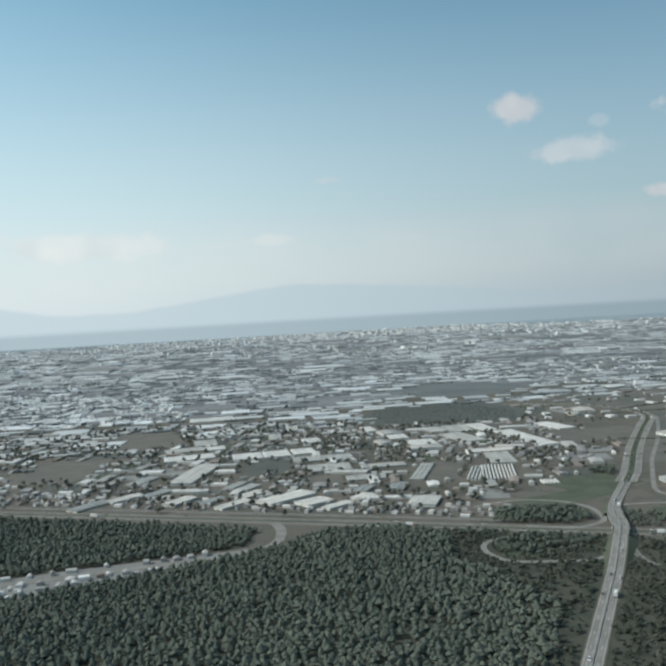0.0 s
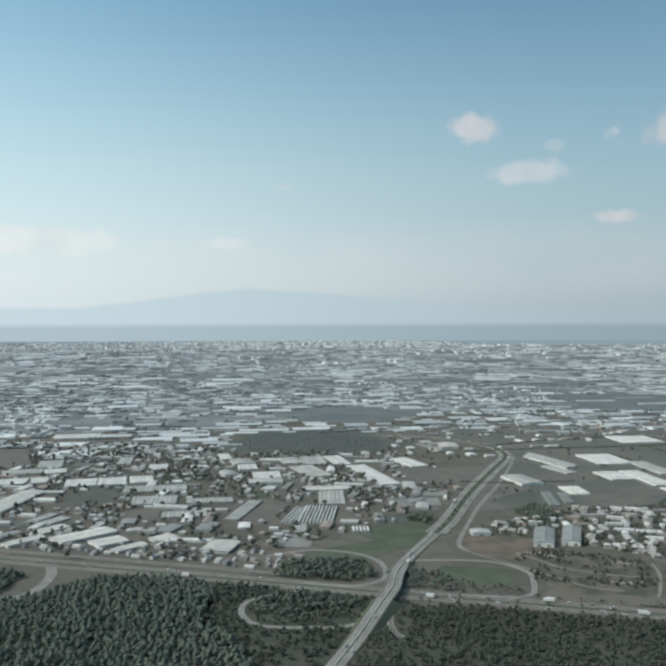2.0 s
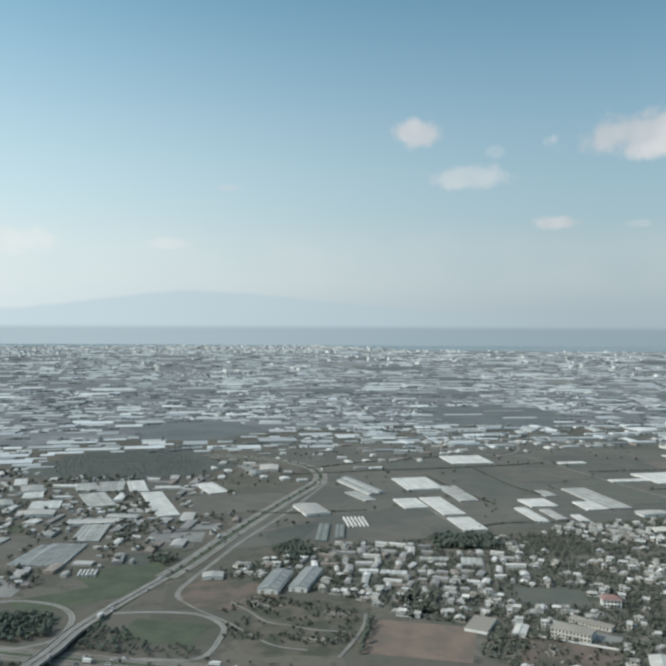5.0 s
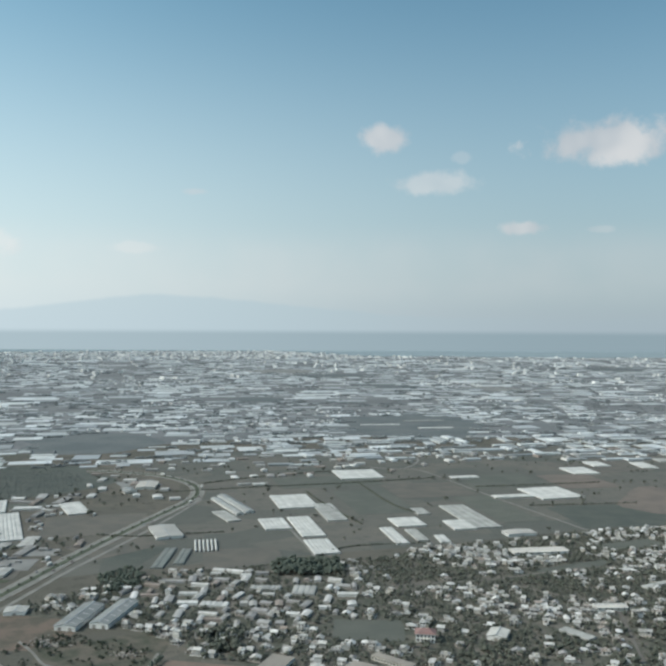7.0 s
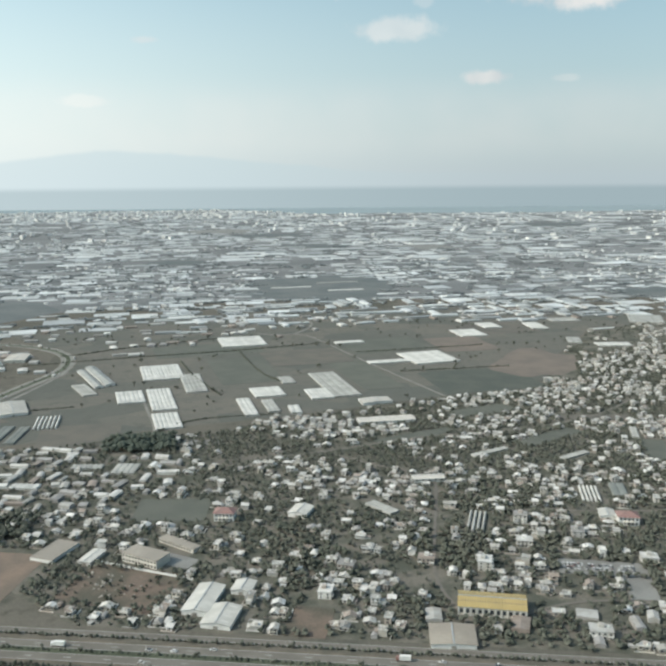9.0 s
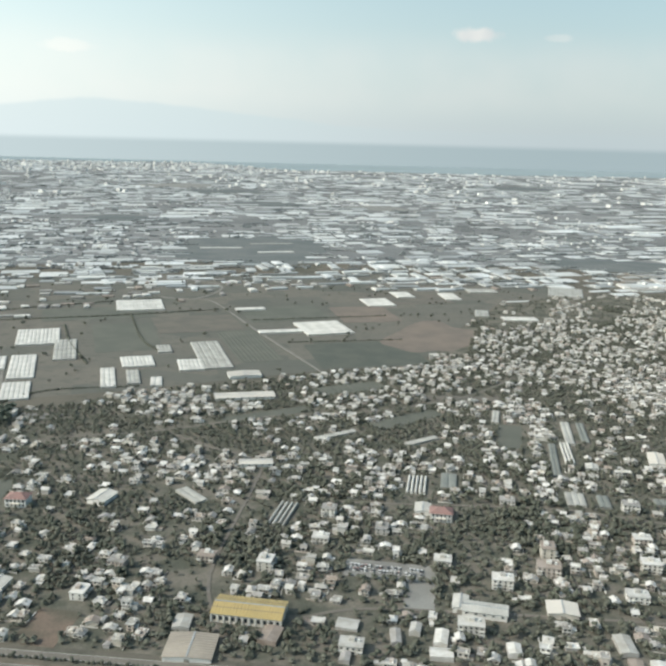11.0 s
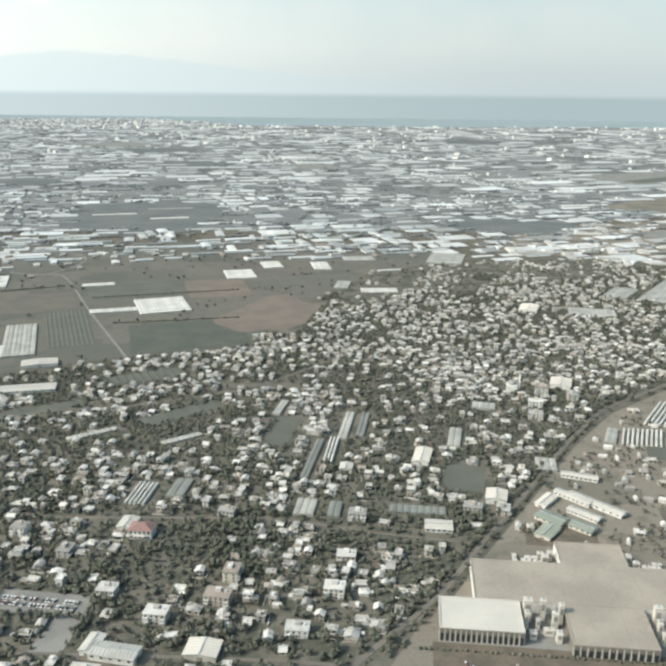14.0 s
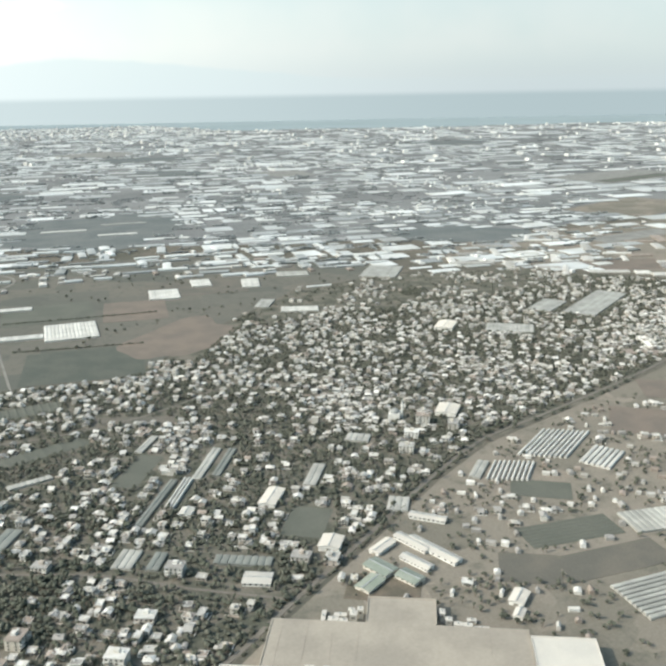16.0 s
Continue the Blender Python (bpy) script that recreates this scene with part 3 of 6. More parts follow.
def ribbon(line, left, right, lift, drop=0.0):
    """A strip from left to right of a line (metres to its left), lying at its height plus lift."""
    s, side = Shape(), sideways(line)
    for q, n in zip(line, side):
        z = (q[2] if len(q) > 2 else 0.0) + lift
        a, b = q[:2] + n * left, q[:2] + n * right
        s.v += [(*a, z), (*b, z), (*a, z - drop), (*b, z - drop)]
    for k in range(len(line) - 1):
        i, j = 4 * k, 4 * k + 4
        s.f += [(i, i + 1, j + 1, j)]
        if drop:
            s.f += [(i + 2, i, j, j + 2), (i + 1, i + 3, j + 3, j + 1), (i + 3, i + 2, j + 2, j + 3)]
    s.m = [0] * len(s.f)
    return s


def dashes(line, off, half, lift, every=3):
    s, side = Shape(), sideways(line)
    for k in range(0, len(line) - 1, every):
        a, b, n = line[k], line[k + 1], side[k]
        za, zb = [(q[2] if len(q) > 2 else 0.0) + lift for q in (a, b)]
        e = a + (b - a) * 0.6
        s.add([(*(a[:2] + n * (off - half)), za), (*(e[:2] + n * (off - half)), zb), (*(e[:2] + n * (off + half)), zb), (*(a[:2] + n * (off + half)), za)], [(0, 1, 2, 3)])
    return s


def road(name, pts, width, label, mat=None, edges=True, dual=0.0, verge=0.0, lift=0.08, lane=True):
    """A road along points; dual: the gap between two carriageways."""
    line = smooth_line(pts, 4.0)
    lift += 0.006 * len(LANES)
    LANES.append((np.array([q[:2] for q in line[::2]] + [line[-1][:2]]), width / 2 + dual / 2 + 0.6 + verge * 0.5))
    base = tagged(new(name), label, "road", "", "structure")
    mat = mat or ASPHALT
    if verge:
        part("verge", ribbon(line, width / 2 + verge, -width / 2 - verge, lift - 0.04, 0.3), VERGE, base)
    spans = [(width / 2, dual / 2), (-dual / 2, -width / 2)] if dual else [(width / 2, -width / 2)]
    for a, b in spans:
        part("carriageway", ribbon(line, a, b, lift, 0.12), mat, base)
        if edges:
            part("edge_line", ribbon(line, a - 0.15, a - 0.33, lift + 0.012), LINE, base)
            part("edge_line", ribbon(line, b + 0.33, b + 0.15, lift + 0.012), LINE, base)
        if lane:
            part("lane_marking", dashes(line, (a + b) / 2, 0.13, lift + 0.012), LINE, base)
    if dual:
        part("median", ribbon(line, dual / 2 - 0.1, -dual / 2 + 0.1, lift + 0.10, 0.25), GRASS, base)
    return line

# ---- the road network ----
HWY = [(-470, 502), (-338, 437), (-227, 381), (-141, 337), (-61, 298), (38, 249.5), (127, 205), (236, 150), (326, 102)]
hwy_line = road("road_highway", HWY, 11.0, "dual carriageway with a planted median", dual=2.6, verge=1.3)


def offset(pts, d):
    line = smooth_line(pts, 20.0)
    return [tuple(q[:2] + n * d) for q, n in zip(line, sideways(line))]


road("road_service", [p for p in offset(HWY, 13.5) if p[0] < -165], 4.0, "service road beside the warehouses", lift=0.10, lane=False)
road("road_service_town", [p for p in offset(HWY, 10.6) if p[0] > 0], 3.0, "service road along the edge of town", lift=0.10, lane=False)

# the avenue climbs over the highway on a bridge
AVENUE = [(-287, 80, 0.0), (-237, 160, 0.0), (-192, 235, 0.0), (-165.5, 279, 0.2), (-151.5, 303, 1.5), (-141.5, 321, 2.3), (-134.5, 334, 2.4), (-126.5, 355, 1.9), (-113, 382, 0.3), (-85, 425, 0.0), (-72, 445, 0.0)]
AVENUE_NORTH = [(-85, 425, 0.0), (-67, 453, 0.0), (-28, 522, 0.0), (26, 609, 0.0), (51, 648, 0.0), (62, 676, 0.0), (65, 712, 0.0), (54, 748, 0.0), (28, 782, 0.0), (-20, 815, 0.0)]
north_line = road("road_avenue_north", AVENUE_NORTH, 11.4, "avenue with a planted median between two carriageways", PALE_ROAD, dual=3.8, lift=0.15, verge=0.8, lane=False)
avenue_line = road("road_avenue", AVENUE, 5.8, "avenue with two carriageways rising to an overpass", PALE_ROAD, dual=0.6, lift=0.16, verge=0.5)
road("road_frontage", [(-80.5, 388), (-79, 404), (-54, 452), (-35.6, 485), (3, 547), (40, 612), (63, 656)], 2.6, "frontage road beside the avenue", PALE_ROAD, edges=False, lift=0.10, lane=False)


def overpass():
    base = tagged(new("overpass"), "concrete road bridge on piers over the highway", "bridge", "", "structure")
    span = [q for q in avenue_line if 318 < q[1] < 362]
    part("deck", ribbon(span, 3.5, -3.5, 0.14, 0.7), CONCRETE, base)
    for side in (3.5, -3.2):
        rail = ribbon(span, side, side - 0.3, 0.5, 0.5)
        part("parapet", rail, CONCRETE, base)
    for k in (2, len(span) // 2, len(span) - 3):
        q = span[k]
        for off in (-2.3, 0.0, 2.3):
            n = sideways(span)[k]
            s = tube(0.5, 0.5, 0, q[2] - 0.4, 8, q[0] + n[0] * off, q[1] + n[1] * off)
            part("pier", s, CONCRETE, base)
    for ok in ((lambda y: 262 < y < 322), (lambda y: 358 < y < 405)):
        ramp = [q for q in avenue_line if ok(q[1])]
        s, side = Shape(), sideways(ramp)
        for q, n in zip(ramp, side):
            for d, z in ((3.6 + 1.7 * q[2], 0.0), (3.6, q[2] + 0.06), (-3.6, q[2] + 0.06), (-3.6 - 1.7 * q[2], 0.0)):
                s.v.append((*(q[:2] + n * d), z))
        for k in range(len(ramp) - 1):
            s.f += [(4 * k + j, 4 * k + j + 1, 4 * k + j + 5, 4 * k + j + 4) for j in range(3)]
        s.m = [0] * len(s.f)
        part("embankment", s, GRASS, base, "grassed embankment")


overpass()
part("barrier", ribbon(avenue_line, 0.15, -0.15, 0.5, 0.3), CONCRETE, bpy.data.objects["road_avenue"], "pale concrete crash barrier")
road("road_loop_west", [(-181, 400), (-157, 406), (-138, 397), (-129, 382), (-129, 367), (-134, 352), (-150, 346), (-170, 356)], 2.4, "curving slip road of the junction", PALE_ROAD, lift=0.11, lane=False)
road("road_loop_east", [(-117, 378), (-100, 376), (-76, 368), (-66, 351), (-69, 336), (-80, 318), (-105, 324)], 2.4, "looping slip road of the junction", PALE_ROAD, lift=0.11, lane=False)
road("road_loop_south", [(-140, 312), (-162, 300), (-179, 302), (-195, 308), (-200, 322), (-196, 336), (-182, 342), (-168, 347)], 2.4, "looping slip road below the overpass", PALE_ROAD, lift=0.11, lane=False)
road("road_slip_south", [(-139.2, 314.9), (-142.8, 307.4), (-145.5, 297.1), (-145.8, 289.3), (-144.3, 284.7)], 2.6, "slip road curving into the scrub", lift=0.11, lane=False)
road("road_forest", [(-520, 326), (-420, 340), (-368, 346), (-318, 352), (-297, 356), (-285, 368), (-281, 388), (-283, 405)], 5.0, "pale road along the edge of the pine forest", PALE_ROAD, lift=0.11, edges=False, lane=False)
diagonal_line = road("road_diagonal", [(292, 160), (319, 175), (351, 192), (375, 210), (427, 247), (468, 277), (511, 303), (564, 320), (640, 345), (760, 390), (900, 430)], 2.0, "straight road along the edge of town", lift=0.12, lane=False, edges=False)
road("road_lane", [(270, 745), (284, 720), (289, 603), (296, 478)], 1.6, "pale farm lane between the fields", PALE_ROAD, edges=False, lift=0.13, lane=False)
road("road_track", [(240, 760), (268, 743), (298, 772), (310, 806), (297, 838), (270, 850)], 2.6, "winding pale farm track", PALE_ROAD, edges=False, lift=0.14, lane=False)
road("road_town_north", [(228, 296), (248, 286), (313, 259), (348, 234), (378, 214)], 1.4, "narrow town street", edges=False, lift=0.12, lane=False)
road("road_town_south", [(175, 214), (206, 216), (240, 203), (290, 180), (312, 168)], 1.5, "narrow town street", edges=False, lift=0.12, lane=False)
road("road_town_long", [(120, 405), (180, 400), (240, 404), (300, 396), (360, 405), (410, 430)], 1.5, "narrow village street", ASPHALT, edges=False, lift=0.12, lane=False)
road("road_town_cross", [(178, 405), (196, 372), (215, 345), (205, 318), (190, 290), (170, 250), (165, 218)], 1.3, "winding village street", ASPHALT, edges=False, lift=0.125, lane=False)
road("road_hangar", [(305, 150), (325, 152), (350, 140), (400, 112), (440, 92)], 4.0, "concrete access road before the halls", PALE_ROAD, edges=False, lift=0.12, lane=False)
road("road_pitch", [(-2.2, 349), (-8, 334), (-18.5, 317), (-27, 305)], 1.6, "pale lane beside the clay pitch", PALE_ROAD, edges=False, lift=0.12, lane=False)
road("road_verge", [(-37, 315), (-49, 323), (-56, 337), (-64.6, 356), (-74.6, 374), (-80.5, 388)], 1.2, "narrow pale track round the slip road loop", PALE_ROAD, edges=False, lift=0.125, lane=False)
road("road_waste", [(-58, 379), (-52, 365), (-47, 350), (-38, 343), (-30, 336), (-17, 330)], 1.3, "worn dirt track over the waste ground", PALE_ROAD, edges=False, lift=0.13, lane=False)
road("road_field_west", [(105, 556), (104, 520), (101, 470), (86, 440)], 1.8, "pale farm lane", PALE_ROAD, edges=False, lift=0.12, lane=False)

# ---- fields and yards ----
FIELD_LAND = [(-58, 470), (60, 476), (180, 474), (300, 482), (384, 494), (450, 570), (540, 652), (640, 672), (640, 760), (480, 850), (200, 900), (0, 880), (70, 720), (40, 620)]
land = Shape().add([(a, b, 0.015) for a, b in FIELD_LAND], [tuple(range(len(FIELD_LAND)))])
tagged(part("ground_fields", land, FIELD_GROUND), "grey-green tilled land between the greenhouses", "ground", "", "structure")


def floor_under(name, corners, z=0.02):
    s = Shape().add([(a, b, z) for a, b in corners], [tuple(range(len(corners)))])
    return tagged(part(name, s, FOREST_FLOOR), "dark earth and needles under the trees", "ground", "", "structure")


FOREST = [(-500, 130), (-300, 110), (-255, 160), (-212, 222), (-196, 256), (-205, 290), (-216, 318), (-208, 345), (-216, 366), (-260, 380), (-276, 366), (-291, 356), (-316, 346), (-372, 326), (-420, 312), (-500, 296)]
CLEARING = [(-500, 345), (-402, 350), (-368, 356), (-318, 359), (-291, 364), (-293, 358), (-316, 348), (-372, 328), (-420, 314), (-500, 300)]
UPPER = [(-500, 341), (-420, 350), (-320, 362), (-300, 366), (-292, 392), (-340, 418), (-400, 452), (-500, 500)]
SCRUB = [(-172, 240), (-196, 192), (-120, 160), (60, 150), (150, 150), (112, 190), (40, 238), (-60, 287), (-112, 313), (-124, 314), (-136, 298), (-151, 268)]
ROADSIDE = [(-196, 256), (-212, 222), (-240, 172), (-226, 172), (-196, 222), (-172, 262), (-150, 300), (-136, 326), (-168, 342), (-206, 362), (-214, 345), (-220, 318), (-208, 290)]
VERGE_LAND = [(-235, 160), (-188, 235), (-161, 279), (-147, 303), (-134, 322), (-124, 314), (-136, 298), (-151, 268), (-172, 240), (-200, 186), (-215, 150)]
for nm, poly in (("ground_verge", VERGE_LAND), ("ground_forest", FOREST), ("ground_forest_upper", UPPER), ("ground_scrub", SCRUB), ("ground_roadside", ROADSIDE)):
    floor_under(nm, poly)
yard = Shape().add([(a, b, 0.03) for a, b in CLEARING], [tuple(range(len(CLEARING)))])
tagged(part("ground_clearing", yard, LOT), "pale dusty clearing along the forest road", "ground", "", "structure")
field(11, 314, 43, 38, -28, PITCH, "bare clay pitch with a dirt rim", rows=0, z=0.08)
keep(11, 314, 46, 42, -28)
meadow(-58, 394, 24, 24, -32, RED_EARTH, "bare reddish soil beside the junction", 0.02)
meadow(-30, 342, 30, 38, -28, WASTE, "rough overgrown waste ground", 0.02)
field(-126, 405, 60, 22, 18, GRASS, "grass verge between the avenue and the loop", z=0.045)
field(-61, 384, 30, 22, -30, RED_EARTH, "bare red earth beside the frontage road", z=0.04)
field(123, 441, 22, 9, -22, LOT, "pale dusty yard beside the copse", z=0.07)
keep(88, 448, 36, 30, 10)
field(0, 503, 22, 44, -32, POND, "dark green plot beside the frontage road", z=0.05)
field(-91, 350, 34, 24, -27, GRASS, "grass inside the slip road loop", z=0.05)
field(-155, 377, 40, 24, -24, GRASS, "grass inside the slip road loop", z=0.05)
field(-182, 322, 22, 24, -20, GRASS, "grass inside the slip road loop", z=0.05)
field(-102, 432, 46, 36, 20, GRASS, "open grass verge by the avenue", z=0.05)
field(-165, 505, 20, 48, -16, TILTH, "dark ploughed plot")
field(-424, 615, 52, 92, -8, TILTH, "brown fallow field by the workshops")
field(-373.6, 742, 56, 108, 12, TILTH, "wide brown fallow field")
field(-244.6, 503, 22, 30, -4, TILTH, "dark ploughed plot")
field(-276.3, 559.8, 29, 50, -9, POND, "dark grey-green plot")
field(-169.8, 498.3, 20, 50, -21, TILTH, "dark ploughed plot by the tunnels")
field(-266.8, 581, 22, 46, 10, POND, "dark grey-green plot")
for x, y, w, d, a in ((-424, 615, 52, 92, -8), (-373.6, 742, 56, 108, 12), (-244.6, 503, 22, 30, -4), (-276.3, 559.8, 29, 50, -9), (-169.8, 498.3, 20, 50, -21)):
    keep(x, y, w, d, a, -1.0)
field(-20, 590, 70, 60, -4, TILTH, "brown ploughed field")
field(-10, 530, 50, 40, 30, TILTH, "brown ploughed field")
field(60, 480, 46, 44, -8, TILTH, "brown fallow plot")
field(342, 512, 76, 66, -8, POND, "dark green crop field", rows=0)
field(270, 560, 30, 90, -3, CROP, "green crop strip", rows=10)
field(250, 640, 66, 60, -3, TILTH, "brown ploughed plot", rows=0)
field(190, 610, 46, 90, -4, CROP, "dull green crop strip", rows=0)
field(330, 660, 70, 60, -3, CROP, "green crop field", rows=0)
meadow(412, 547, 33, 56, -36, SOIL, "bare brown field by the town edge", 0.07)
field(396, 640, 50, 64, -8, SOIL, "brown ploughed field", z=0.065)
field(180, 700, 90, 50, -3, CROP, "green meadow strip")
field(460, 700, 90, 60, -10, TILTH, "brown plot among tunnels")
field(91, 349, 32, 26, -20, CROP, "dark planted plot among the houses")
field(300, 440, 44, 16, 4, CROP, "vegetable plot", rows=10)
field(238, 408, 50, 10, 8, CROP, "vegetable strip", rows=4)
field(356, 402, 44, 10, -20, TILTH, "bare strip between houses")
field(308, 378, 46, 12, 16, CROP, "vegetable strip between houses", rows=5)
field(402, 262, 17, 24, -33, CROP, "dull green plot inside the town")
field(347, 338, 12, 34, -33, CROP, "dull green plot inside the town")
field(410, 207, 26, 16, -33, VERGE, "dusty builders' yard", z=0.09)
field(230.5, 233.8, 32, 12, -30, LOT, "concrete car park", z=0.09)
field(232.5, 215.3, 10, 18, -30, LOT, "concrete drive of the car park", z=0.09)
field(117, 237, 14, 19, -31, RED_EARTH, "bare red-earth lot")
field(62, 284, 38, 30, -38, RED_EARTH, "bare red-earth lot by the school")
EAST_LAND = [(300, 150), (319, 170), (351, 187), (375, 205), (427, 242), (468, 272), (511, 298), (564, 315), (640, 340), (760, 385), (900, 425), (880, 520), (800, 640), (700, 690), (760, 780), (1000, 815), (1700, 815), (1700, 100), (470, 60), (330, 100)]
east = Shape().add([(a, b, 0.012) for a, b in EAST_LAND], [tuple(range(len(EAST_LAND)))])
tagged(part("ground_east", east, DRY), "dry beige earth beyond the straight road", "ground", "", "structure")
field(494, 213, 16, 40, -96.5, CROP, "dark planted field with pale strips", rows=7)
field(496, 189.5, 44, 17, -4, TILTH, "dull brown-grey field beside the tunnels")
field(464, 197, 22, 20, -30, TILTH, "brown field behind the yard sheds")
field(606, 284, 50, 36, -38, SOIL, "bare red-brown field")
field(650, 318, 40, 30, -30, SOIL, "bare red-brown field by the road")
field(505, 247, 26, 16, -34, CROP, "dark green plot behind the tunnels")
field(1160, 925, 190, 120, 20, DRY, "bare pinkish field on the plain", z=0.12)
field(985, 733, 120, 34, 8, LOT, "pale sheeted field", z=0.05)
field(860, 610, 90, 50, -20, SOIL, "bare pinkish field east of the town", z=0.05)
field(1440, 1280, 260, 150, 12, LOT, "pale open field on the plain", z=0.12)
field(1440, 1235, 210, 44, 14, CROP, "dark crop strip in a pale field", z=0.14)
for x, y, w, d, a in ((494, 213, 40, 16, -6), (496, 189.5, 44, 17, -4), (464, 197, 20, 18, -30), (606, 284, 48, 34, -38), (505, 247, 26, 16, -34), (650, 318, 36, 24, -30),
                      (1160, 925, 190, 120, 20), (985, 733, 120, 34, 8), (1440, 1280, 260, 150, 12)):
    keep(x, y, w, d, a, 0.0)
field(20, 735, 34, 30, 10, LOT, "pale yard of the roadside depots", z=0.05)
for x, y, w, d, a in ((342, 512, 76, 66, -8), (412, 545, 60, 100, -36), (91, 349, 32, 26, -20),
                      (250, 640, 66, 60, -3), (190, 610, 46, 90, -4), (330, 660, 70, 60, -3), (396, 640, 50, 64, -8), (270, 560, 30, 90, -3),
                      (300, 440, 44, 16, 4), (238, 408, 50, 10, 8), (356, 402, 44, 10, -20), (308, 378, 46, 12, 16), (402, 262, 18, 25, -33), (347, 338, 13, 36, -33)):
    keep(x, y, w, d, a, -1.0)
for x, y, w, d, a in ((230.5, 233.8, 32, 12, -30), (232.5, 215.3, 10, 18, -30), (117, 237, 14, 19, -31), (62, 284, 34, 26, -30),
                      (180, 700, 90, 50, -3), (-20, 590, 70, 60, -4), (-102, 432, 46, 36, 20), (60, 480, 46, 44, -8)):
    keep(x, y, w, d, a, -1.5)

meadow(820, 835, 78, 62, -30, HAZED_FIELD, "green meadow on the plain, dulled by painted haze")
meadow(415, 1075, 112, 150, -20, HAZED_FIELD, "green meadow on the plain, greyed by painted haze")
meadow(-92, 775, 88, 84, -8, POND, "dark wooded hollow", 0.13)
meadow(-10, 1010, 85, 95, 25, HAZED_FIELD, "open field on the plain, greyed by painted haze")
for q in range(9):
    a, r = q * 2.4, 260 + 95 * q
    meadow(300 + r * 1.7 * math.sin(a * 0.55), 1150 + r * 1.5, 50 + 9 * q, 60 + 12 * q, 15 * q, (HAZED_FIELD, LOT, HAZED_FIELD)[q % 3], "open fields on the plain")

# ---- greenhouses ----
FILMS = {"white": (PLASTIC, "white film"), "grey": (FILM_GREY, "grey weathered film"), "teal": (FILM_TEAL, "blue-green cloth")}


def greenhouse(x, y, w, d, deg, film="white", bay=2.8, gap=0.0, high=0.75, lean=0.0):
    """Joined arched bays on low walls; gap: bare ground between separate tunnels; lean: how far each bay steps back from the last."""
    mat, words = FILMS[film]
    n = max(2, round(w / bay))
    pitch = w / n
    look_ = "row of separate plastic tunnels under " + words if gap else "block of joined greenhouse bays under " + words
    g = thing("greenhouse", x, y, deg, look_, "greenhouse", "greenhouses of the plain")
    me = vault(pitch - gap - 0.02, d, high, 0.5 if gap else 0.3).mesh("bay", mat)
    for k in range(n):
        part("bay", me, None, g).location = (-w / 2 + (k + 0.5) * pitch, lean * ((k + 0.5) * pitch - w / 2), 0)
    part("door", Shape().box(-w / 2 + pitch * 0.3, -w / 2 + pitch * 0.7, -d / 2 - 0.06, -d / 2 + 0.02, 0, 0.7).moved(0, lean * (0.5 * pitch - w / 2)), DOOR, g)
    keep(x, y, w, d, deg, 1.2)


for row in ((217.4, 724.0, 40, 45, -6, "white"), (306.4, 683.3, 26, 10, -4, "white"), (342.0, 597.1, 38, 44, -3, "white"), (305.4, 594.2, 34, 10, -6, "white"),
            (129.3, 624.1, 30, 48, -4, "white"), (145.2, 580.6, 15, 56, -5, "grey"), (97.7, 555.8, 18, 31, -3, "white"), (116.5, 543.0, 16, 56, -4, "white"),
            (111.5, 489.6, 16, 34, -4, "white"), (70.0, 588.5, 10, 34, 10, "grey"), (187.7, 535.1, 21, 25, -4, "white"), (165.0, 502.4, 9, 42, -6, "white")):
    greenhouse(*row)
for row in ((191.7, 485.6, 7, 18, -10, "white"), (179.8, 499.5, 8, 30, -6, "grey"), (238.1, 540.0, 20, 72, -5, "grey"), (219.4, 517.3, 16, 26, -7, "white"), (210.4, 563.8, 10, 20, -5, "grey"),
            (-76.6, 599.2, 16, 82, 5, "white"), (-89.4, 667.3, 14, 44, 2, "white"), (-109.2, 670.3, 20, 38, -4, "grey"), (-33.8, 645.9, 16, 42, 10, "white"),
            (-119.6, 622.9, 19, 48, 10, "grey"), (-154.6, 613.0, 21, 26, -3, "white"), (-165.4, 656.5, 15, 34, -1, "white"), (-179.3, 705.8, 10, 27, 4, "white")):
    greenhouse(*row)
for row in ((-153.6, 481.7, 9, 40, -22, "white", 2.2, 1.0), (-139.8, 479.8, 21, 44, -16, "white", 2.2, 1.0), (-123.0, 440.3, 10, 10, -8, "white", 1.9, 0.6), (43.3, 512.3, 15, 26, -8, "white", 2.5, 1.2),
            (208.5, 287.8, 8, 21, -34, "grey", 2.1, 0.8), (272.7, 297.0, 9, 18, -30, "white", 1.8, 0.7), (539.6, 284, 22.1, 36, -55.5, "white", 2.2, 0.9, 0.75, 0.42), (503, 267, 18.9, 19.7, -43.8, "white", 2.1, 0.9, 0.75, 0.3)):
    greenhouse(*row)
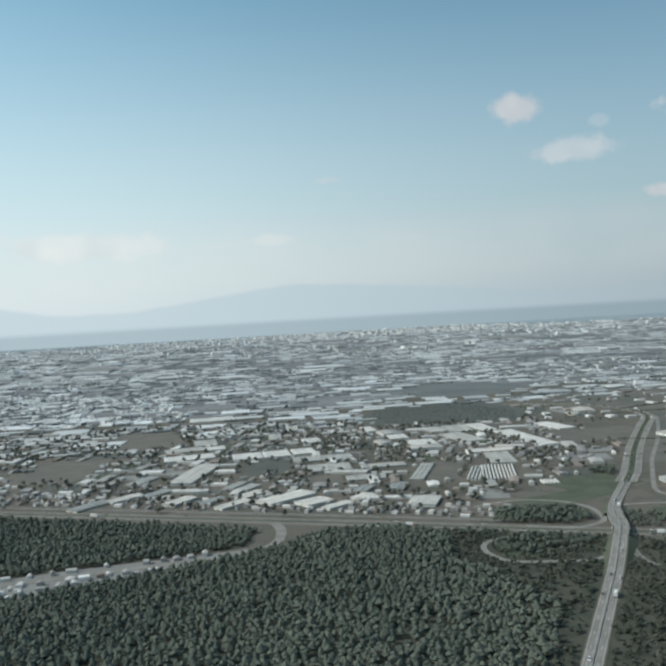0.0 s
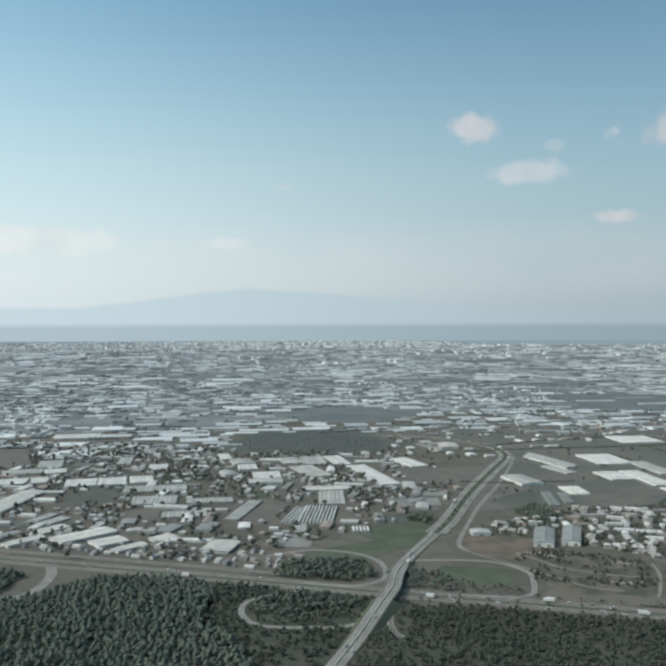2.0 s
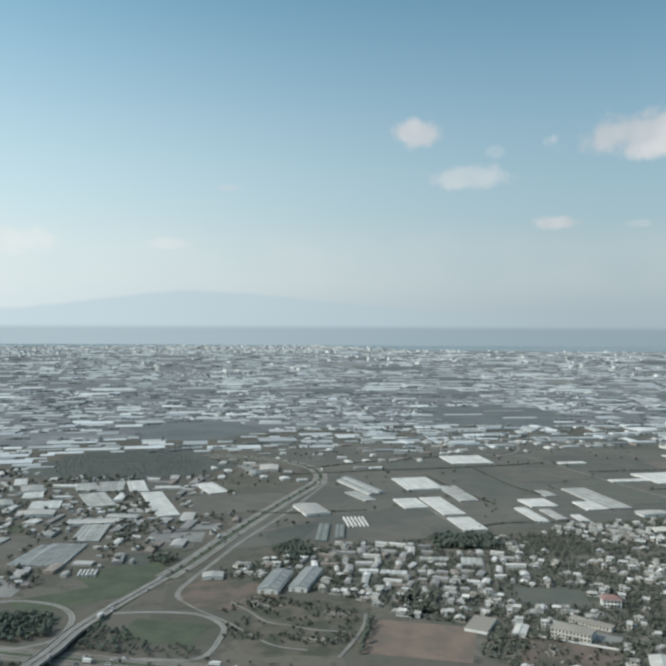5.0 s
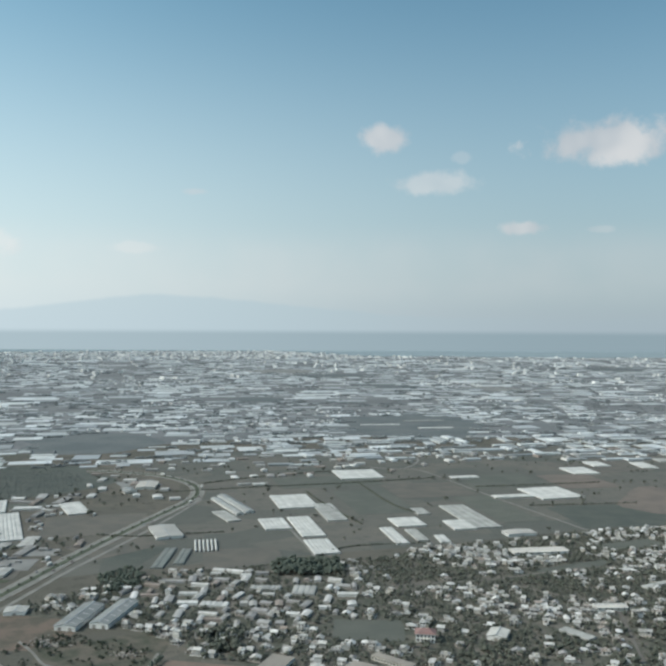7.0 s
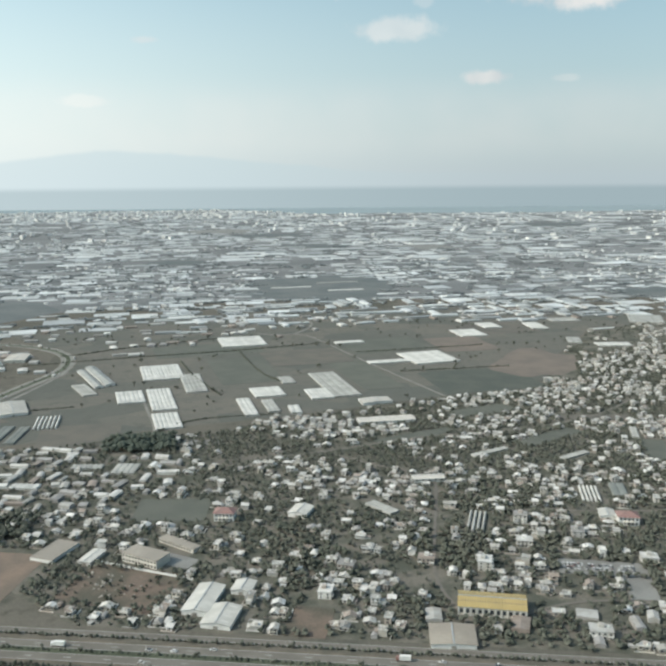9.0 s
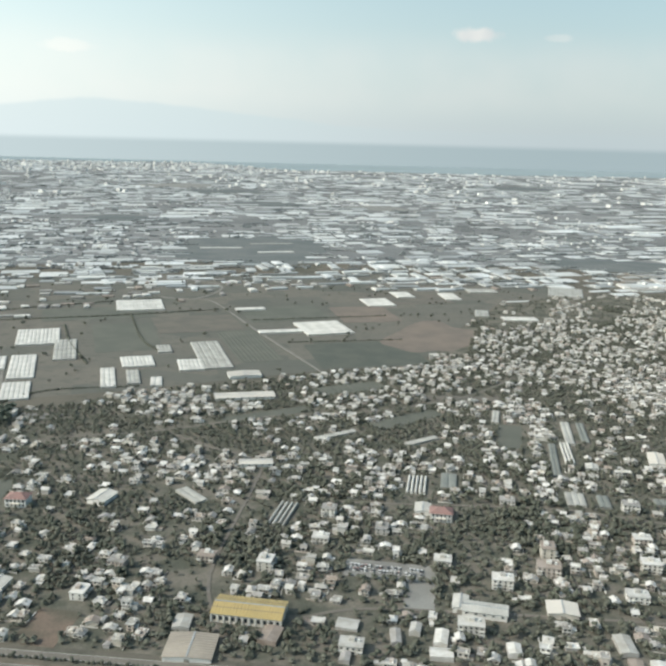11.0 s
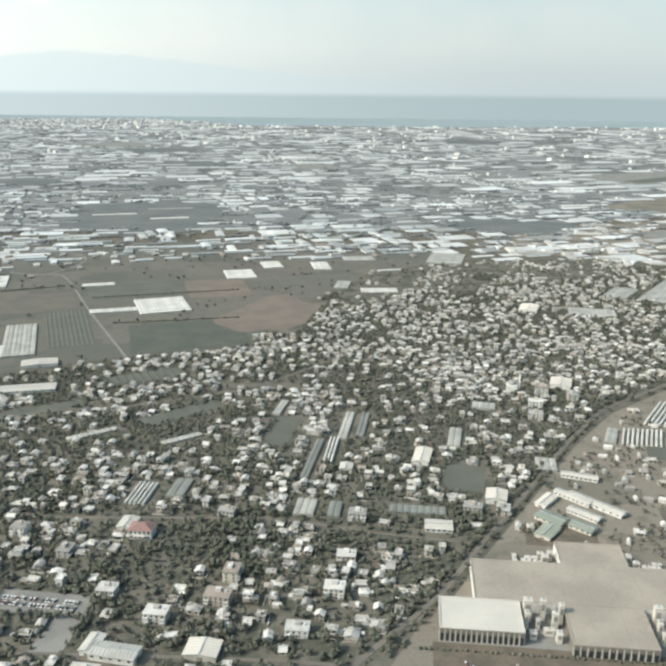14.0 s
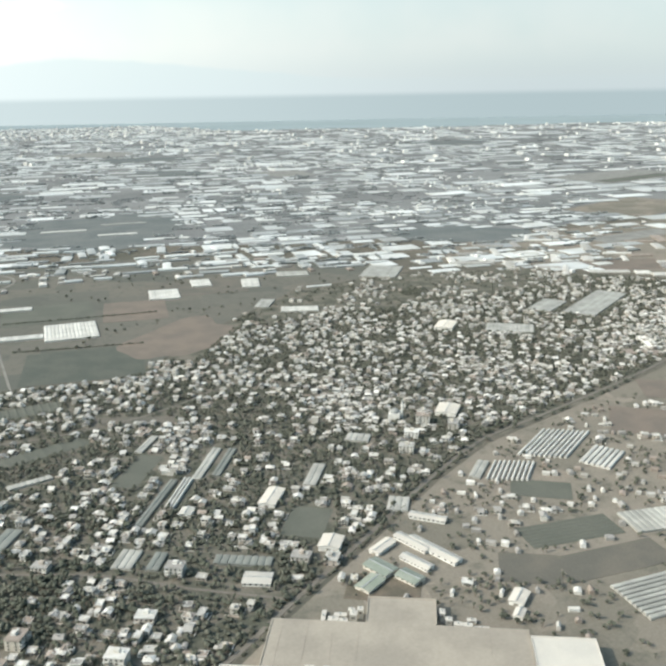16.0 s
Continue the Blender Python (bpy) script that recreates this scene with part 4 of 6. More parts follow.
for row in ((490.6, 274, 5.5, 18.5, -45, "grey"), (359.9, 307.9, 5, 28, -30, "white", 1.7, 0.5), (349.0, 303.0, 3.6, 42, -32, "teal"), (15.6, 491.6, 7, 42, -18, "teal"), (26.5, 491.6, 6, 32, -17, "teal"),
            (-182.2, 501.5, 9, 52, -22, "grey"), (-332.3, 626.9, 38, 22, 6, "white"), (-288.9, 612.1, 22, 26, 2, "white"), (-267.1, 613.0, 20, 27, 2, "white"), (-246.4, 615.0, 17, 25, 3, "white"),
            (-236.2, 579.1, 43, 20, -2, "grey"), (-236.5, 540.4, 29, 25, -3, "grey"), (-218.2, 497.4, 27, 15, -3, "grey"), (-201.2, 532.3, 30, 13, -3, "grey"), (-234.6, 665.4, 15, 24, 0, "white"), (-261.6, 707.3, 11, 44, -3, "grey"), (-243, 748.7, 11, 27, -2, "white", 2.4, 0.8), (-316.9, 865.4, 45, 32, 2, "white"), (-320.8, 698.1, 19, 32, 4, "grey"), (-313.1, 664, 17, 18, 6, "white")):
    greenhouse(*row)
for row in ((550, 261.5, 15, 22, -58, "white", 2.6, 0.5), (497, 165, 21, 30, 88, "grey", 2.4, 0.5), (533, 205.4, 30, 16, -10, "grey"), (638, 684, 34, 50, -36, "grey"), (369.8, 243.5, 22, 6, -29, "teal"), (442.1, 259.4, 9, 12, -32, "grey"), (636.2, 465.4, 34, 20, -35, "grey"),
            (740, 498, 25, 84, -57, "grey"), (700, 508, 19, 38, -57, "grey"), (428.2, 683.3, 26, 34, -8, "white"), (467.8, 713.0, 18, 28, -8, "white"), (509.4, 693.2, 16, 34, -14, "white"),
            (557.0, 713.0, 30, 20, -14, "grey"), (497.5, 614.0, 12, 26, -30, "grey"), (517.3, 584.3, 30, 14, -20, "white"), (177.8, 316.5, 6, 16, 20, "grey")):
    greenhouse(*row)
for row in ((-122.4, 525.9, 17, 42, -10, "grey"), (-127.8, 673.6, 17, 28, 5, "grey"), (-300.4, 506, 7.4, 20, -29, "grey"), (-292.4, 497.7, 9, 16, -38, "grey"), (-360.6, 546.6, 11, 25, -27, "grey"), (-337.2, 665, 30, 20, 10, "grey")):
    greenhouse(*row)
for row in ((378, 332, 4.5, 34, -31, "grey"), (386, 330, 4, 30, -31, "teal"), (330, 262, 8, 13, -30, "grey"), (340, 256, 5, 12, -30, "teal"), (288, 296, 7, 16, -30, "teal"), (420, 300, 6, 22, -34, "grey"),
            (300, 345, 20, 4, 14, "grey"), (262, 366, 24, 4, 12, "grey"), (356, 366, 4, 20, -34, "grey"), (455, 330, 12, 9, -36, "grey"), (60, 420, 16, 6, -20, "grey"), (30, 402, 14, 6, -24, "white"), (78, 410, 12, 14, -22, "grey")):
    greenhouse(*row)
for row in ((380, 1090, 8, 56, 84, "white"), (440, 1035, 9, 48, 84, "white"), (460, 1120, 8, 60, 84, "grey")):
    greenhouse(*row)

# ---- halls and larger buildings ----


def ribbed(w, d, eave, rise, over, step=1.1):
    """Standing ribs on both slopes of a pitched roof."""
    s = Shape()
    n = max(3, int(d / step))
    for k in range(n + 1):
        y = -d / 2 + d * k / n
        for q in (-1, 1):
            x, z = q * (w / 2 + over), eave - over * 2 * rise / w + 0.12
            s.add([(x, y - 0.07, z), (x, y + 0.07, z), (x, y, z + 0.14), (0, y - 0.07, eave + rise + 0.12), (0, y + 0.07, eave + rise + 0.12), (0, y, eave + rise + 0.26)],
                  [(0, 2, 5, 3), (1, 4, 5, 2)] if q > 0 else [(0, 3, 5, 2), (1, 2, 5, 4)])
    return s


def hall(x, y, w, d, deg, eave, rise, roof, wall, label, name="warehouse", panes=5, group="halls", doors=1, lights=0):
    """A long shed with its ridge along its own y: walls, two roof slopes with ribs, ridge cap, doors and windows."""
    if name == "warehouse":
        eave, rise = eave * 0.66, rise * 0.7
    h = thing(name, x, y, deg, label, "building", group)
    part("body", gabled_walls(w, d, eave, rise), wall, h)
    top = part("roof", gable(w, d, eave, rise, 0.35), roof, h)
    part("roof_rib", ribbed(w, d, eave, rise, 0.35), roof, top)
    part("ridge_cap", Shape().box(-0.25, 0.25, -d / 2 - 0.35, d / 2 + 0.35, eave + rise + 0.08, eave + rise + 0.22), STEEL, top)
    pane = Shape().box(-0.04, 0.04, -0.45, 0.45, -0.25, 0.25).mesh("window", GLASS)
    for side in (-1,):
        for k in range(panes):
            part("window", pane, None, h).location = (side * (w / 2 + 0.02), -d / 2 + d * (k + 0.5) / panes, eave * 0.62)
    for k in range(doors):
        a = -w / 2 + w * (k + 0.5) / doors
        part("door", Shape().box(a - 0.8, a + 0.8, -d / 2 - 0.08, -d / 2 + 0.02, 0, min(2.0, eave * 0.7)), DOOR, h)
    for k in range(lights):
        yy = -d / 2 + d * (k + 0.5) / lights
        z = eave + rise * 0.5 + 0.16
        s = Shape().add([(w * 0.12, yy - 0.4, eave + rise * 0.76 + 0.15), (w * 0.4, yy - 0.4, eave + rise * 0.2 + 0.15), (w * 0.4, yy + 0.4, eave + rise * 0.2 + 0.15), (w * 0.12, yy + 0.4, eave + rise * 0.76 + 0.15)], [(0, 1, 2, 3)])
        part("skylight", s, PLASTIC, top)
    keep(x, y, w, d, deg, 1.0)
    return h


# the yellow-roofed hall: its ridge runs along the street
yel = hall(176.6, 222.6, 10.5, 22, 60, 3.2, 1.1, YELLOW, WALL_CREAM, "long hall with an ochre yellow roof and cream walls", "hall", 0, doors=2)
for k in range(12):
    part("pilaster", Shape().box(-5.5, -5.2, -11 + 2 * k - 0.16, -11 + 2 * k + 0.16, 0, 3.1), WALL_WHITE, yel)
for k in range(11):
    part("window", Shape().box(-5.3, -5.22, -10.5 + 2 * k, -9.5 + 2 * k, 1.0, 2.4), GLASS, yel)
for off in (-2.6, 2.6):
    part("roof_seam", Shape().add([(off - 0.12, -11.4, 3.2 + 1.1 * (1 - abs(off - 0.12) / 5.25) + 0.17), (off + 0.12, -11.4, 3.2 + 1.1 * (1 - abs(off + 0.12) / 5.25) + 0.17),
         (off + 0.12, 11.4, 3.2 + 1.1 * (1 - abs(off + 0.12) / 5.25) + 0.17), (off - 0.12, 11.4, 3.2 + 1.1 * (1 - abs(off - 0.12) / 5.25) + 0.17)], [(0, 1, 2, 3)]), WALL_DARK, yel)

for row in ((87.3, 262.4, 9, 19, -31, 2.8, 1.1), (90.4, 249.1, 10, 13, -31, 2.6, 1.1), (102.4, 266.3, 7, 8, -31, 2.4, 0.9)):
    hall(*row, ROOF_PALE, WALL_WHITE, "white warehouse with a pale metal roof", lights=4)
hall(155.6, 211.3, 14, 12, -24, 2.2, 0.6, ROOF_BEIGE, WALL_WHITE, "flat beige shed roof beside the highway")
hall(142.6, 324.2, 8, 10, -40, 3.0, 1.2, ROOF_PALE, WALL_WHITE, "small hall with a curved white roof")
hall(212.7, 341.2, 6, 15, 76, 2.6, 0.9, ROOF_CREAM, WALL_WHITE, "long low shed under white roof")
for row in ((-32.6, 400.8, 10, 31, -26, 3.4, 1.3), (-17.1, 400.2, 9, 33, -28, 3.6, 1.3)):
    hall(*row, ROOF_GREY, WALL_WHITE, "big barn with a blue-grey metal roof", doors=2, lights=5)
hall(-61.4, 418.7, 10, 8, -10, 2.4, 0.8, ROOF_PALE, WALL_WHITE, "small white roadside building")
hall(23.1, 552.5, 17, 32, 4, 2.4, 0.8, ROOF_CREAM, WALL_WHITE, "broad depot under a white roof")
hall(25.8, 718.6, 16, 26, -12, 3.0, 1.2, ROOF_CREAM, WALL_CREAM, "cream roadside depot with yard")
hall(9.3, 699.8, 10, 16, 10, 2.6, 1.0, ROOF_PALE, WALL_CREAM, "cream roadside shed by avenue")
for row in ((84.0, 627.9, 7, 66, 8, 2.2, 0.8), (76.3, 621.2, 6, 60, 8, 2.0, 0.7)):
    hall(*row, ROOF_PALE, WALL_WHITE, "long narrow shed with a white roof", panes=10)
hall(246.4, 483.9, 20, 11, -5, 2.4, 0.8, ROOF_CREAM, WALL_WHITE, "white packing shed at the field edge")
hall(234.8, 441.0, 10, 34, 80, 2.4, 0.7, ROOF_CREAM, WALL_WHITE, "long white packing shed", panes=8)
for row in ((-272.8, 457.7, 14, 33, -55, 2.1, 0.6), (-258.9, 441.4, 13, 17, -61, 2.0, 0.6), (-247.8, 428, 6.3, 18, -53, 1.9, 0.5), (-230.7, 443, 9, 12.4, -53, 1.9, 0.5), (-366.4, 493, 8, 22, -46, 2.0, 0.6), (-332.9, 472, 8.6, 21, -36, 2.0, 0.6),
            (-326.4, 555, 15.8, 64, -17, 2.0, 0.7), (-291.6, 475, 9, 18, -46, 1.8, 0.5), (-201.9, 419.9, 15, 20, -24, 2.0, 0.5), (-303.0, 452, 7, 22, -48, 2.0, 0.6)):
    hall(*row, ROOF_PALE, WALL_WHITE, "white roadside warehouse with a pale roof", lights=5)
for row in ((-348, 500, 8, 20, -42, 1.8, 0.5), (-227.3, 463, 8, 16, -30, 1.8, 0.5), (-207, 462, 9, 18, -22, 1.9, 0.5), (-385, 480, 9, 24, -42, 1.8, 0.5), (-315, 466, 6, 18, -44, 1.8, 0.5)):
    hall(*row, ROOF_GREY, WALL_CREAM, "grey-roofed workshop beside the road")
for row in ((-167.9, 672.0, 16, 22, 6, 2.6, 0.9), (-159.1, 584.4, 24, 14, -4, 2.6, 0.9), (-121.3, 551.0, 12, 32, 84, 2.8, 1.0), (-102.6, 562.0, 9, 20, 70, 2.6, 0.9), (-182.5, 623.3, 10, 18, 10, 2.6, 0.9)):
    hall(*row, ROOF_CREAM, WALL_WHITE, "bright white farm hall with skylights", lights=3)
for row in ((437.7, 221.1, 4.6, 24, 20, 2.2, 0.8), (427.9, 216.2, 4, 13, 22, 2.2, 0.7), (432.8, 229.0, 4, 16, 20, 2.2, 0.7), (447.6, 243.8, 4, 15, 46, 2.2, 0.7), (421.0, 231.0, 4.4, 11, -62, 2.2, 0.7)):
    hall(*row, ROOF_CREAM, WALL_WHITE, "long narrow white shed in the yard", panes=8)
for row in ((414.1, 218.1, 7, 11, 22, 2.2, 0.8), (406.5, 210.6, 6, 10, -60, 2.0, 0.7), (421.0, 208.3, 6, 9, 24, 2.2, 0.8)):
    hall(*row, ROOF_GREEN, WALL_CREAM, "yard shed with a faded green roof", panes=4)
hall(403.9, 240.6, 8, 9, -36, 3.4, 1.0, ROOF_CREAM, WALL_WHITE, "white block by the crossroads")
hall(370.9, 229.2, 7, 10, 62, 2.2, 0.5, ROOF_CREAM, WALL_WHITE, "low white shed among houses")
hall(395.0, 286.2, 7, 15, -36, 2.6, 0.8, ROOF_CREAM, WALL_WHITE, "white shed roof among the houses")
hall(513.8, 342.9, 11, 14, -40, 3.0, 1.0, ROOF_CREAM, WALL_WHITE, "broad white roof above the houses")
hall(596.9, 489.6, 13, 20, -42, 3.0, 1.0, ROOF_CREAM, WALL_WHITE, "broad white roof above the houses")
hall(449.2, 182.3, 5, 8, -50, 2.4, 0.9, ROOF_CREAM, WALL_WHITE, "small white shed by field")
hall(444.2, 174.8, 3, 5, -48, 2.0, 0.7, ROOF_CREAM, WALL_WHITE, "low white hut by field")
hall(247.5, 199.4, 6, 14, 56, 3.4, 0.7, ROOF_PALE, WALL_WHITE, "pale L-shaped building among houses", panes=5)
hall(242.1, 205.6, 4.5, 8, -33, 3.2, 0.6, ROOF_PALE, WALL_WHITE, "pale L-shaped building, short wing", panes=3)
hall(271.3, 191.5, 9.5, 7.5, -30, 3.0, 0.8, ROOF_CREAM, WALL_CREAM, "cream workshop with a pale roof")
hall(54, 311, 5, 11, -36, 2.2, 0.5, ROOF_PALE, WALL_WHITE, "low white workshop by the clay pitch", panes=4)
hall(263.5, 273.4, 6, 8, -30, 2.6, 0.8, ROOF_PALE, WALL_WHITE, "white shed beside the tunnels")
hall(358.4, 287.4, 5, 6, -30, 3.0, 0.8, ROOF_PALE, WALL_WHITE, "white block at the end of a tunnel")


def school(x, y, w, d, deg, storeys, label):
    b = thing("school_building", x, y, deg, label, "building", "school")
    h = storeys * 1.7
    part("body", Shape().box(-w / 2, w / 2, -d / 2, d / 2, 0, h), WALL_CREAM, b)
    part("roof", Shape().box(-w / 2 - 0.2, w / 2 + 0.2, -d / 2 - 0.2, d / 2 + 0.2, h, h + 0.25), ROOF_BEIGE, b)
    pane = Shape().box(-0.38, 0.38, -0.05, 0.05, -0.42, 0.42).mesh("window", GLASS)
    for s in range(storeys):
        for k in range(int(w / 1.5)):
            for side in (-1,):
                part("window", pane, None, b).location = (-w / 2 + 0.75 + 1.5 * k, side * (d / 2 + 0.02), 0.95 + 1.7 * s)
    for s in range(1, storeys + 1):
        part("cornice", Shape().box(-w / 2 - 0.08, w / 2 + 0.08, -d / 2 - 0.1, d / 2 + 0.1, 1.7 * s - 0.14, 1.7 * s - 0.02), WALL_CREAM, b)
    keep(x, y, w, d, deg, 1.0)


school(73.2, 301.6, 16.5, 8, -48, 2, "two-storey cream school block with rows of windows")
school(87.5, 310.5, 19, 4, -56, 1, "single-storey cream school wing with rows of windows")
field(84.5, 297, 14, 9, -48, LOT, "paved school yard", z=0.09)
keep(84.5, 297, 14, 9, -48)

wall_1 = Shape()
for q in range(12):
    wall_1.join(Shape().box(-1.9, 1.9, -0.12, 0.12, 0, 0.9).box(1.7, 2.05, -0.2, 0.2, 0, 1.1).moved(53.4 + 33.3 * (q + 0.5) / 12, 309.3 - 29.7 * (q + 0.5) / 12, 0, -41.7))
tagged(part("garden_wall", wall_1, WALL_WHITE), "low white wall round the school grounds", "wall", "", "structure")


def manor(x, y, deg):
    b = thing("villa", x, y, deg, "large villa with a red tiled hip roof", "house", "", "")
    part("body", Shape().box(-4.2, 4.2, -3.2, 3.2, 0, 3.6), WALL_WHITE, b)
    part("roof", hip(6.4, 8.4, 3.6, 1.7, 0.5).moved(0, 0, 0, 90), TERRA, b)
    pane = Shape().box(-0.4, 0.4, -0.05, 0.05, -0.45, 0.45).mesh("window", GLASS)
    for s in (1.0, 2.7):
        for k in range(5):
            part("window", pane, None, b).location = (-3.2 + 1.6 * k, -3.22, s)
    part("porch", Shape().box(-2, 2, -4.4, -3.2, 1.75, 1.95).box(-1.9, -1.7, -4.3, -4.1, 0, 1.75).box(1.7, 1.9, -4.3, -4.1, 0, 1.75), WALL_CREAM, b)
    keep(x, y, 9, 7, deg, 1.0)


manor(267.2, 264.8, -28)
manor(110.6, 330.8, -24)


def mosque(x, y):
    b = thing("mosque", x, y, -35, "small white mosque with a slender minaret", "mosque")
    part("body", Shape().box(-3, 3, -3, 3, 0, 3.2), WALL_WHITE, b)
    dome = Shape()
    rings = [(2.6 * math.cos(a), 3.2 + 2.2 * math.sin(a)) for a in (0, 0.35, 0.7, 1.05, 1.35)]
    for r, z in rings:
        dome.v += [(r * math.cos(k * math.pi / 6), r * math.sin(k * math.pi / 6), z) for k in range(12)]
    dome.f = [(12 * j + k, 12 * j + (k + 1) % 12, 12 * j + 12 + (k + 1) % 12, 12 * j + 12 + k) for j in range(4) for k in range(12)] + [tuple(range(48, 60))]
    dome.m = [0] * len(dome.f)
    part("dome", dome, ROOF_GREY, b)
    m = part("minaret", tube(0.5, 0.42, 0, 9.5, 10, 4, 0), WALL_WHITE, b)
    part("balcony", tube(0.8, 0.8, 7.2, 7.5, 10, 4, 0), WALL_WHITE, m)
    part("spire", tube(0.45, 0.03, 9.5, 12.0, 10, 4, 0), ROOF_GREY, m)
    keep(x, y, 10, 8, -35, 1.0)


mosque(484.0, 347.0)

# ---- the big hall complex: low beige roofs, cream side hall, plant on the roofs ----
HALL_TURN = -28.0


def block(name, x, y, w, d, h, roof, wall, label, lip=0.35, panes=0, group="hall complex", bands=0, deg=HALL_TURN, joins=""):
    b = thing(name, x, y, deg, label, "building", group)
    part("body", Shape().box(-w / 2, w / 2, -d / 2, d / 2, 0, h), wall, b)
    top = part("roof", Shape().box(-w / 2 + 0.3, w / 2 - 0.3, -d / 2 + (0 if "front" in joins else 0.3), d / 2 - (0 if "back" in joins else 0.3), h + 0.004, h + 0.12), roof, b)
    for k, (x0, x1, y0, y1) in enumerate(((-w / 2 - 0.06, w / 2 + 0.06, -d / 2 - 0.06, -d / 2 + 0.3), (-w / 2 - 0.06, w / 2 + 0.06, d / 2 - 0.3, d / 2 + 0.06),
                           (-w / 2 - 0.06, -w / 2 + 0.3, -d / 2 + 0.3, d / 2 - 0.3), (w / 2 - 0.3, w / 2 + 0.06, -d / 2 + 0.3, d / 2 - 0.3))):
        if (k == 0 and "front" in joins) or (k == 1 and "back" in joins):
            continue
        part("parapet", Shape().box(x0, x1, y0, y1, h + 0.004, h + lip), roof, top)
    for k in range(panes):
        a = -w / 2 + w * (k + 0.5) / panes
        # flat dark panels between pilasters stand in for the shade of recessed bays
        part("bay_door", Shape().box(a - w / panes * 0.28, a + w / panes * 0.28, -d / 2 - 0.05, -d / 2 + 0.05, 0.1, h * 0.62), GLASS, b)
        part("pilaster", Shape().box(a - w / panes * 0.5 - 0.12, a - w / panes * 0.5 + 0.12, -d / 2 - 0.2, -d / 2 + 0.05, 0, h * 0.9), WALL_CREAM, b)
    for k in range(bands):
        a = -w / 2 + w * (k + 0.5) / bands
        part("roof_seam", Shape().box(a - 0.05, a + 0.05, -d / 2 + 0.3, d / 2 - 0.3, h + 0.12, h + 0.17), roof, top)
    keep(x, y, w, d, deg, 1.5)
    return b


def on_hall(u, v):
    """A place in the complex: u metres along its front, v metres back from the front edge."""
    c, s = math.cos(radians(HALL_TURN)), math.sin(radians(HALL_TURN))
    return 338 + c * u - s * v, 171 + s * u + c * v


block("hall_building", *on_hall(12.5, 8.0), 25, 16, 4.4, ROOF_CREAM, WALL_DARK, "tall hall with a cream roof and shaded bays in front", panes=16, bands=6)
block("hall_building", *on_hall(52.3, 28.6), 81.6, 23.8, 3.9, ROOF_BEIGE, WALL_WHITE, "long low hall with a beige flat roof", bands=10, joins="front back")
block("hall_building", *on_hall(50.7, 6.55), 24.5, 20.1, 3.9, ROOF_BEIGE, WALL_DARK, "low hall with a beige roof and shaded front", panes=12, bands=5, joins="back")
block("hall_building", *on_hall(85, 7.0), 22, 14, 4.6, ROOF_CREAM, WALL_DARK, "tall hall with a cream roof", panes=12, bands=5)
block("hall_building", *on_hall(53.2, 47.5), 22.6, 14, 3.9, ROOF_BEIGE, WALL_WHITE, "rear wing with a beige flat roof", bands=4, joins="front")
block("hall_building", *on_hall(103.2, 27.2), 19.6, 18.6, 4.4, ROOF_CREAM, WALL_WHITE, "side hall with a cream roof", bands=4)
field(*on_hall(52, 7), 104, 24, HALL_TURN, LOT, "concrete yard round the halls", z=0.07)
field(*on_hall(54, -9), 112, 16, HALL_TURN, VERGE, "dusty open lot before the halls", z=0.075)
keep(*on_hall(48, -6), 110, 14, HALL_TURN)


block("workshop", 41, 322, 10, 17, 1.3, ROOF_BEIGE, WALL_WHITE, "flat-roofed pale workshop by the clay pitch", group="", bands=3, deg=-40, lip=0.2)


def plant_tower(u, v, w, d, h):
    t = thing("plant_tower", *on_hall(u, v), HALL_TURN, "pale boxy plant tower with louvres", "plant room", "plant towers of the halls")
    part("body", Shape().box(-w / 2, w / 2, -d / 2, d / 2, 0, h), WALL_CREAM, t)
    part("cap", Shape().box(-w / 2 - 0.15, w / 2 + 0.15, -d / 2 - 0.15, d / 2 + 0.15, h, h + 0.2), ROOF_CREAM, t)
    part("louvre", Shape().box(-w * 0.3, w * 0.3, -d / 2 - 0.05, -d / 2 + 0.05, h * 0.55, h * 0.85), DOOR, t)
    part("duct", tube(0.25, 0.25, h + 0.2, h + 0.9, 8), STEEL, t)


for row in ((27.2, 12.8, 2.6, 2.2, 7.4), (32, 13.6, 1.6, 1.6, 7.0), (37.4, 12.4, 1.4, 1.8, 6.6), (35.2, 9.4, 1.8, 1.4, 5.6), (26.6, 9.2, 1.2, 2.2, 5.4), (28, 4, 2.0, 2.0, 2.2), (33, 6, 3.0, 1.6, 2.0), (35.5, 3, 1.6, 2.4, 3.2), (30, 8.5, 1.2, 1.2, 3.6),
            (66.4, 13.2, 2.4, 2.0, 7.2), (71.4, 13.4, 1.8, 1.6, 7.0), (73.4, 10.2, 1.4, 1.8, 5.6), (67, 5, 2.0, 2.0, 3.6), (71, 6.5, 2.4, 1.8, 3.0), (66, 8.8, 1.2, 2.4, 5.0)):
    plant_tower(*row)
for u, v, w, d, h in ((31, 44, 3.2, 2.0, 2.2), (34.5, 43, 2.4, 1.6, 2.6), (37.5, 45.5, 2.2, 2.2, 3.6), (39.6, 48.6, 1.8, 1.8, 3.2), (33, 47.5, 4.0, 1.6, 1.4), (36.6, 50, 2.0, 1.4, 1.8), (27.5, 47, 1.2, 6.0, 0.9), (66.5, 49, 1.6, 2.6, 3.2), (68.5, 46, 2.0, 1.8, 2.6), (71.5, 44.5, 2.6, 1.8, 2.0), (74.5, 43.6, 2.6, 1.8, 2.4), (79, 44, 4.6, 1.6, 1.0), (76, 48, 2.8, 1.4, 1.2)):
    plant_tower(u, v, w, d, h)
keep(*on_hall(34, 46), 16, 12, HALL_TURN)
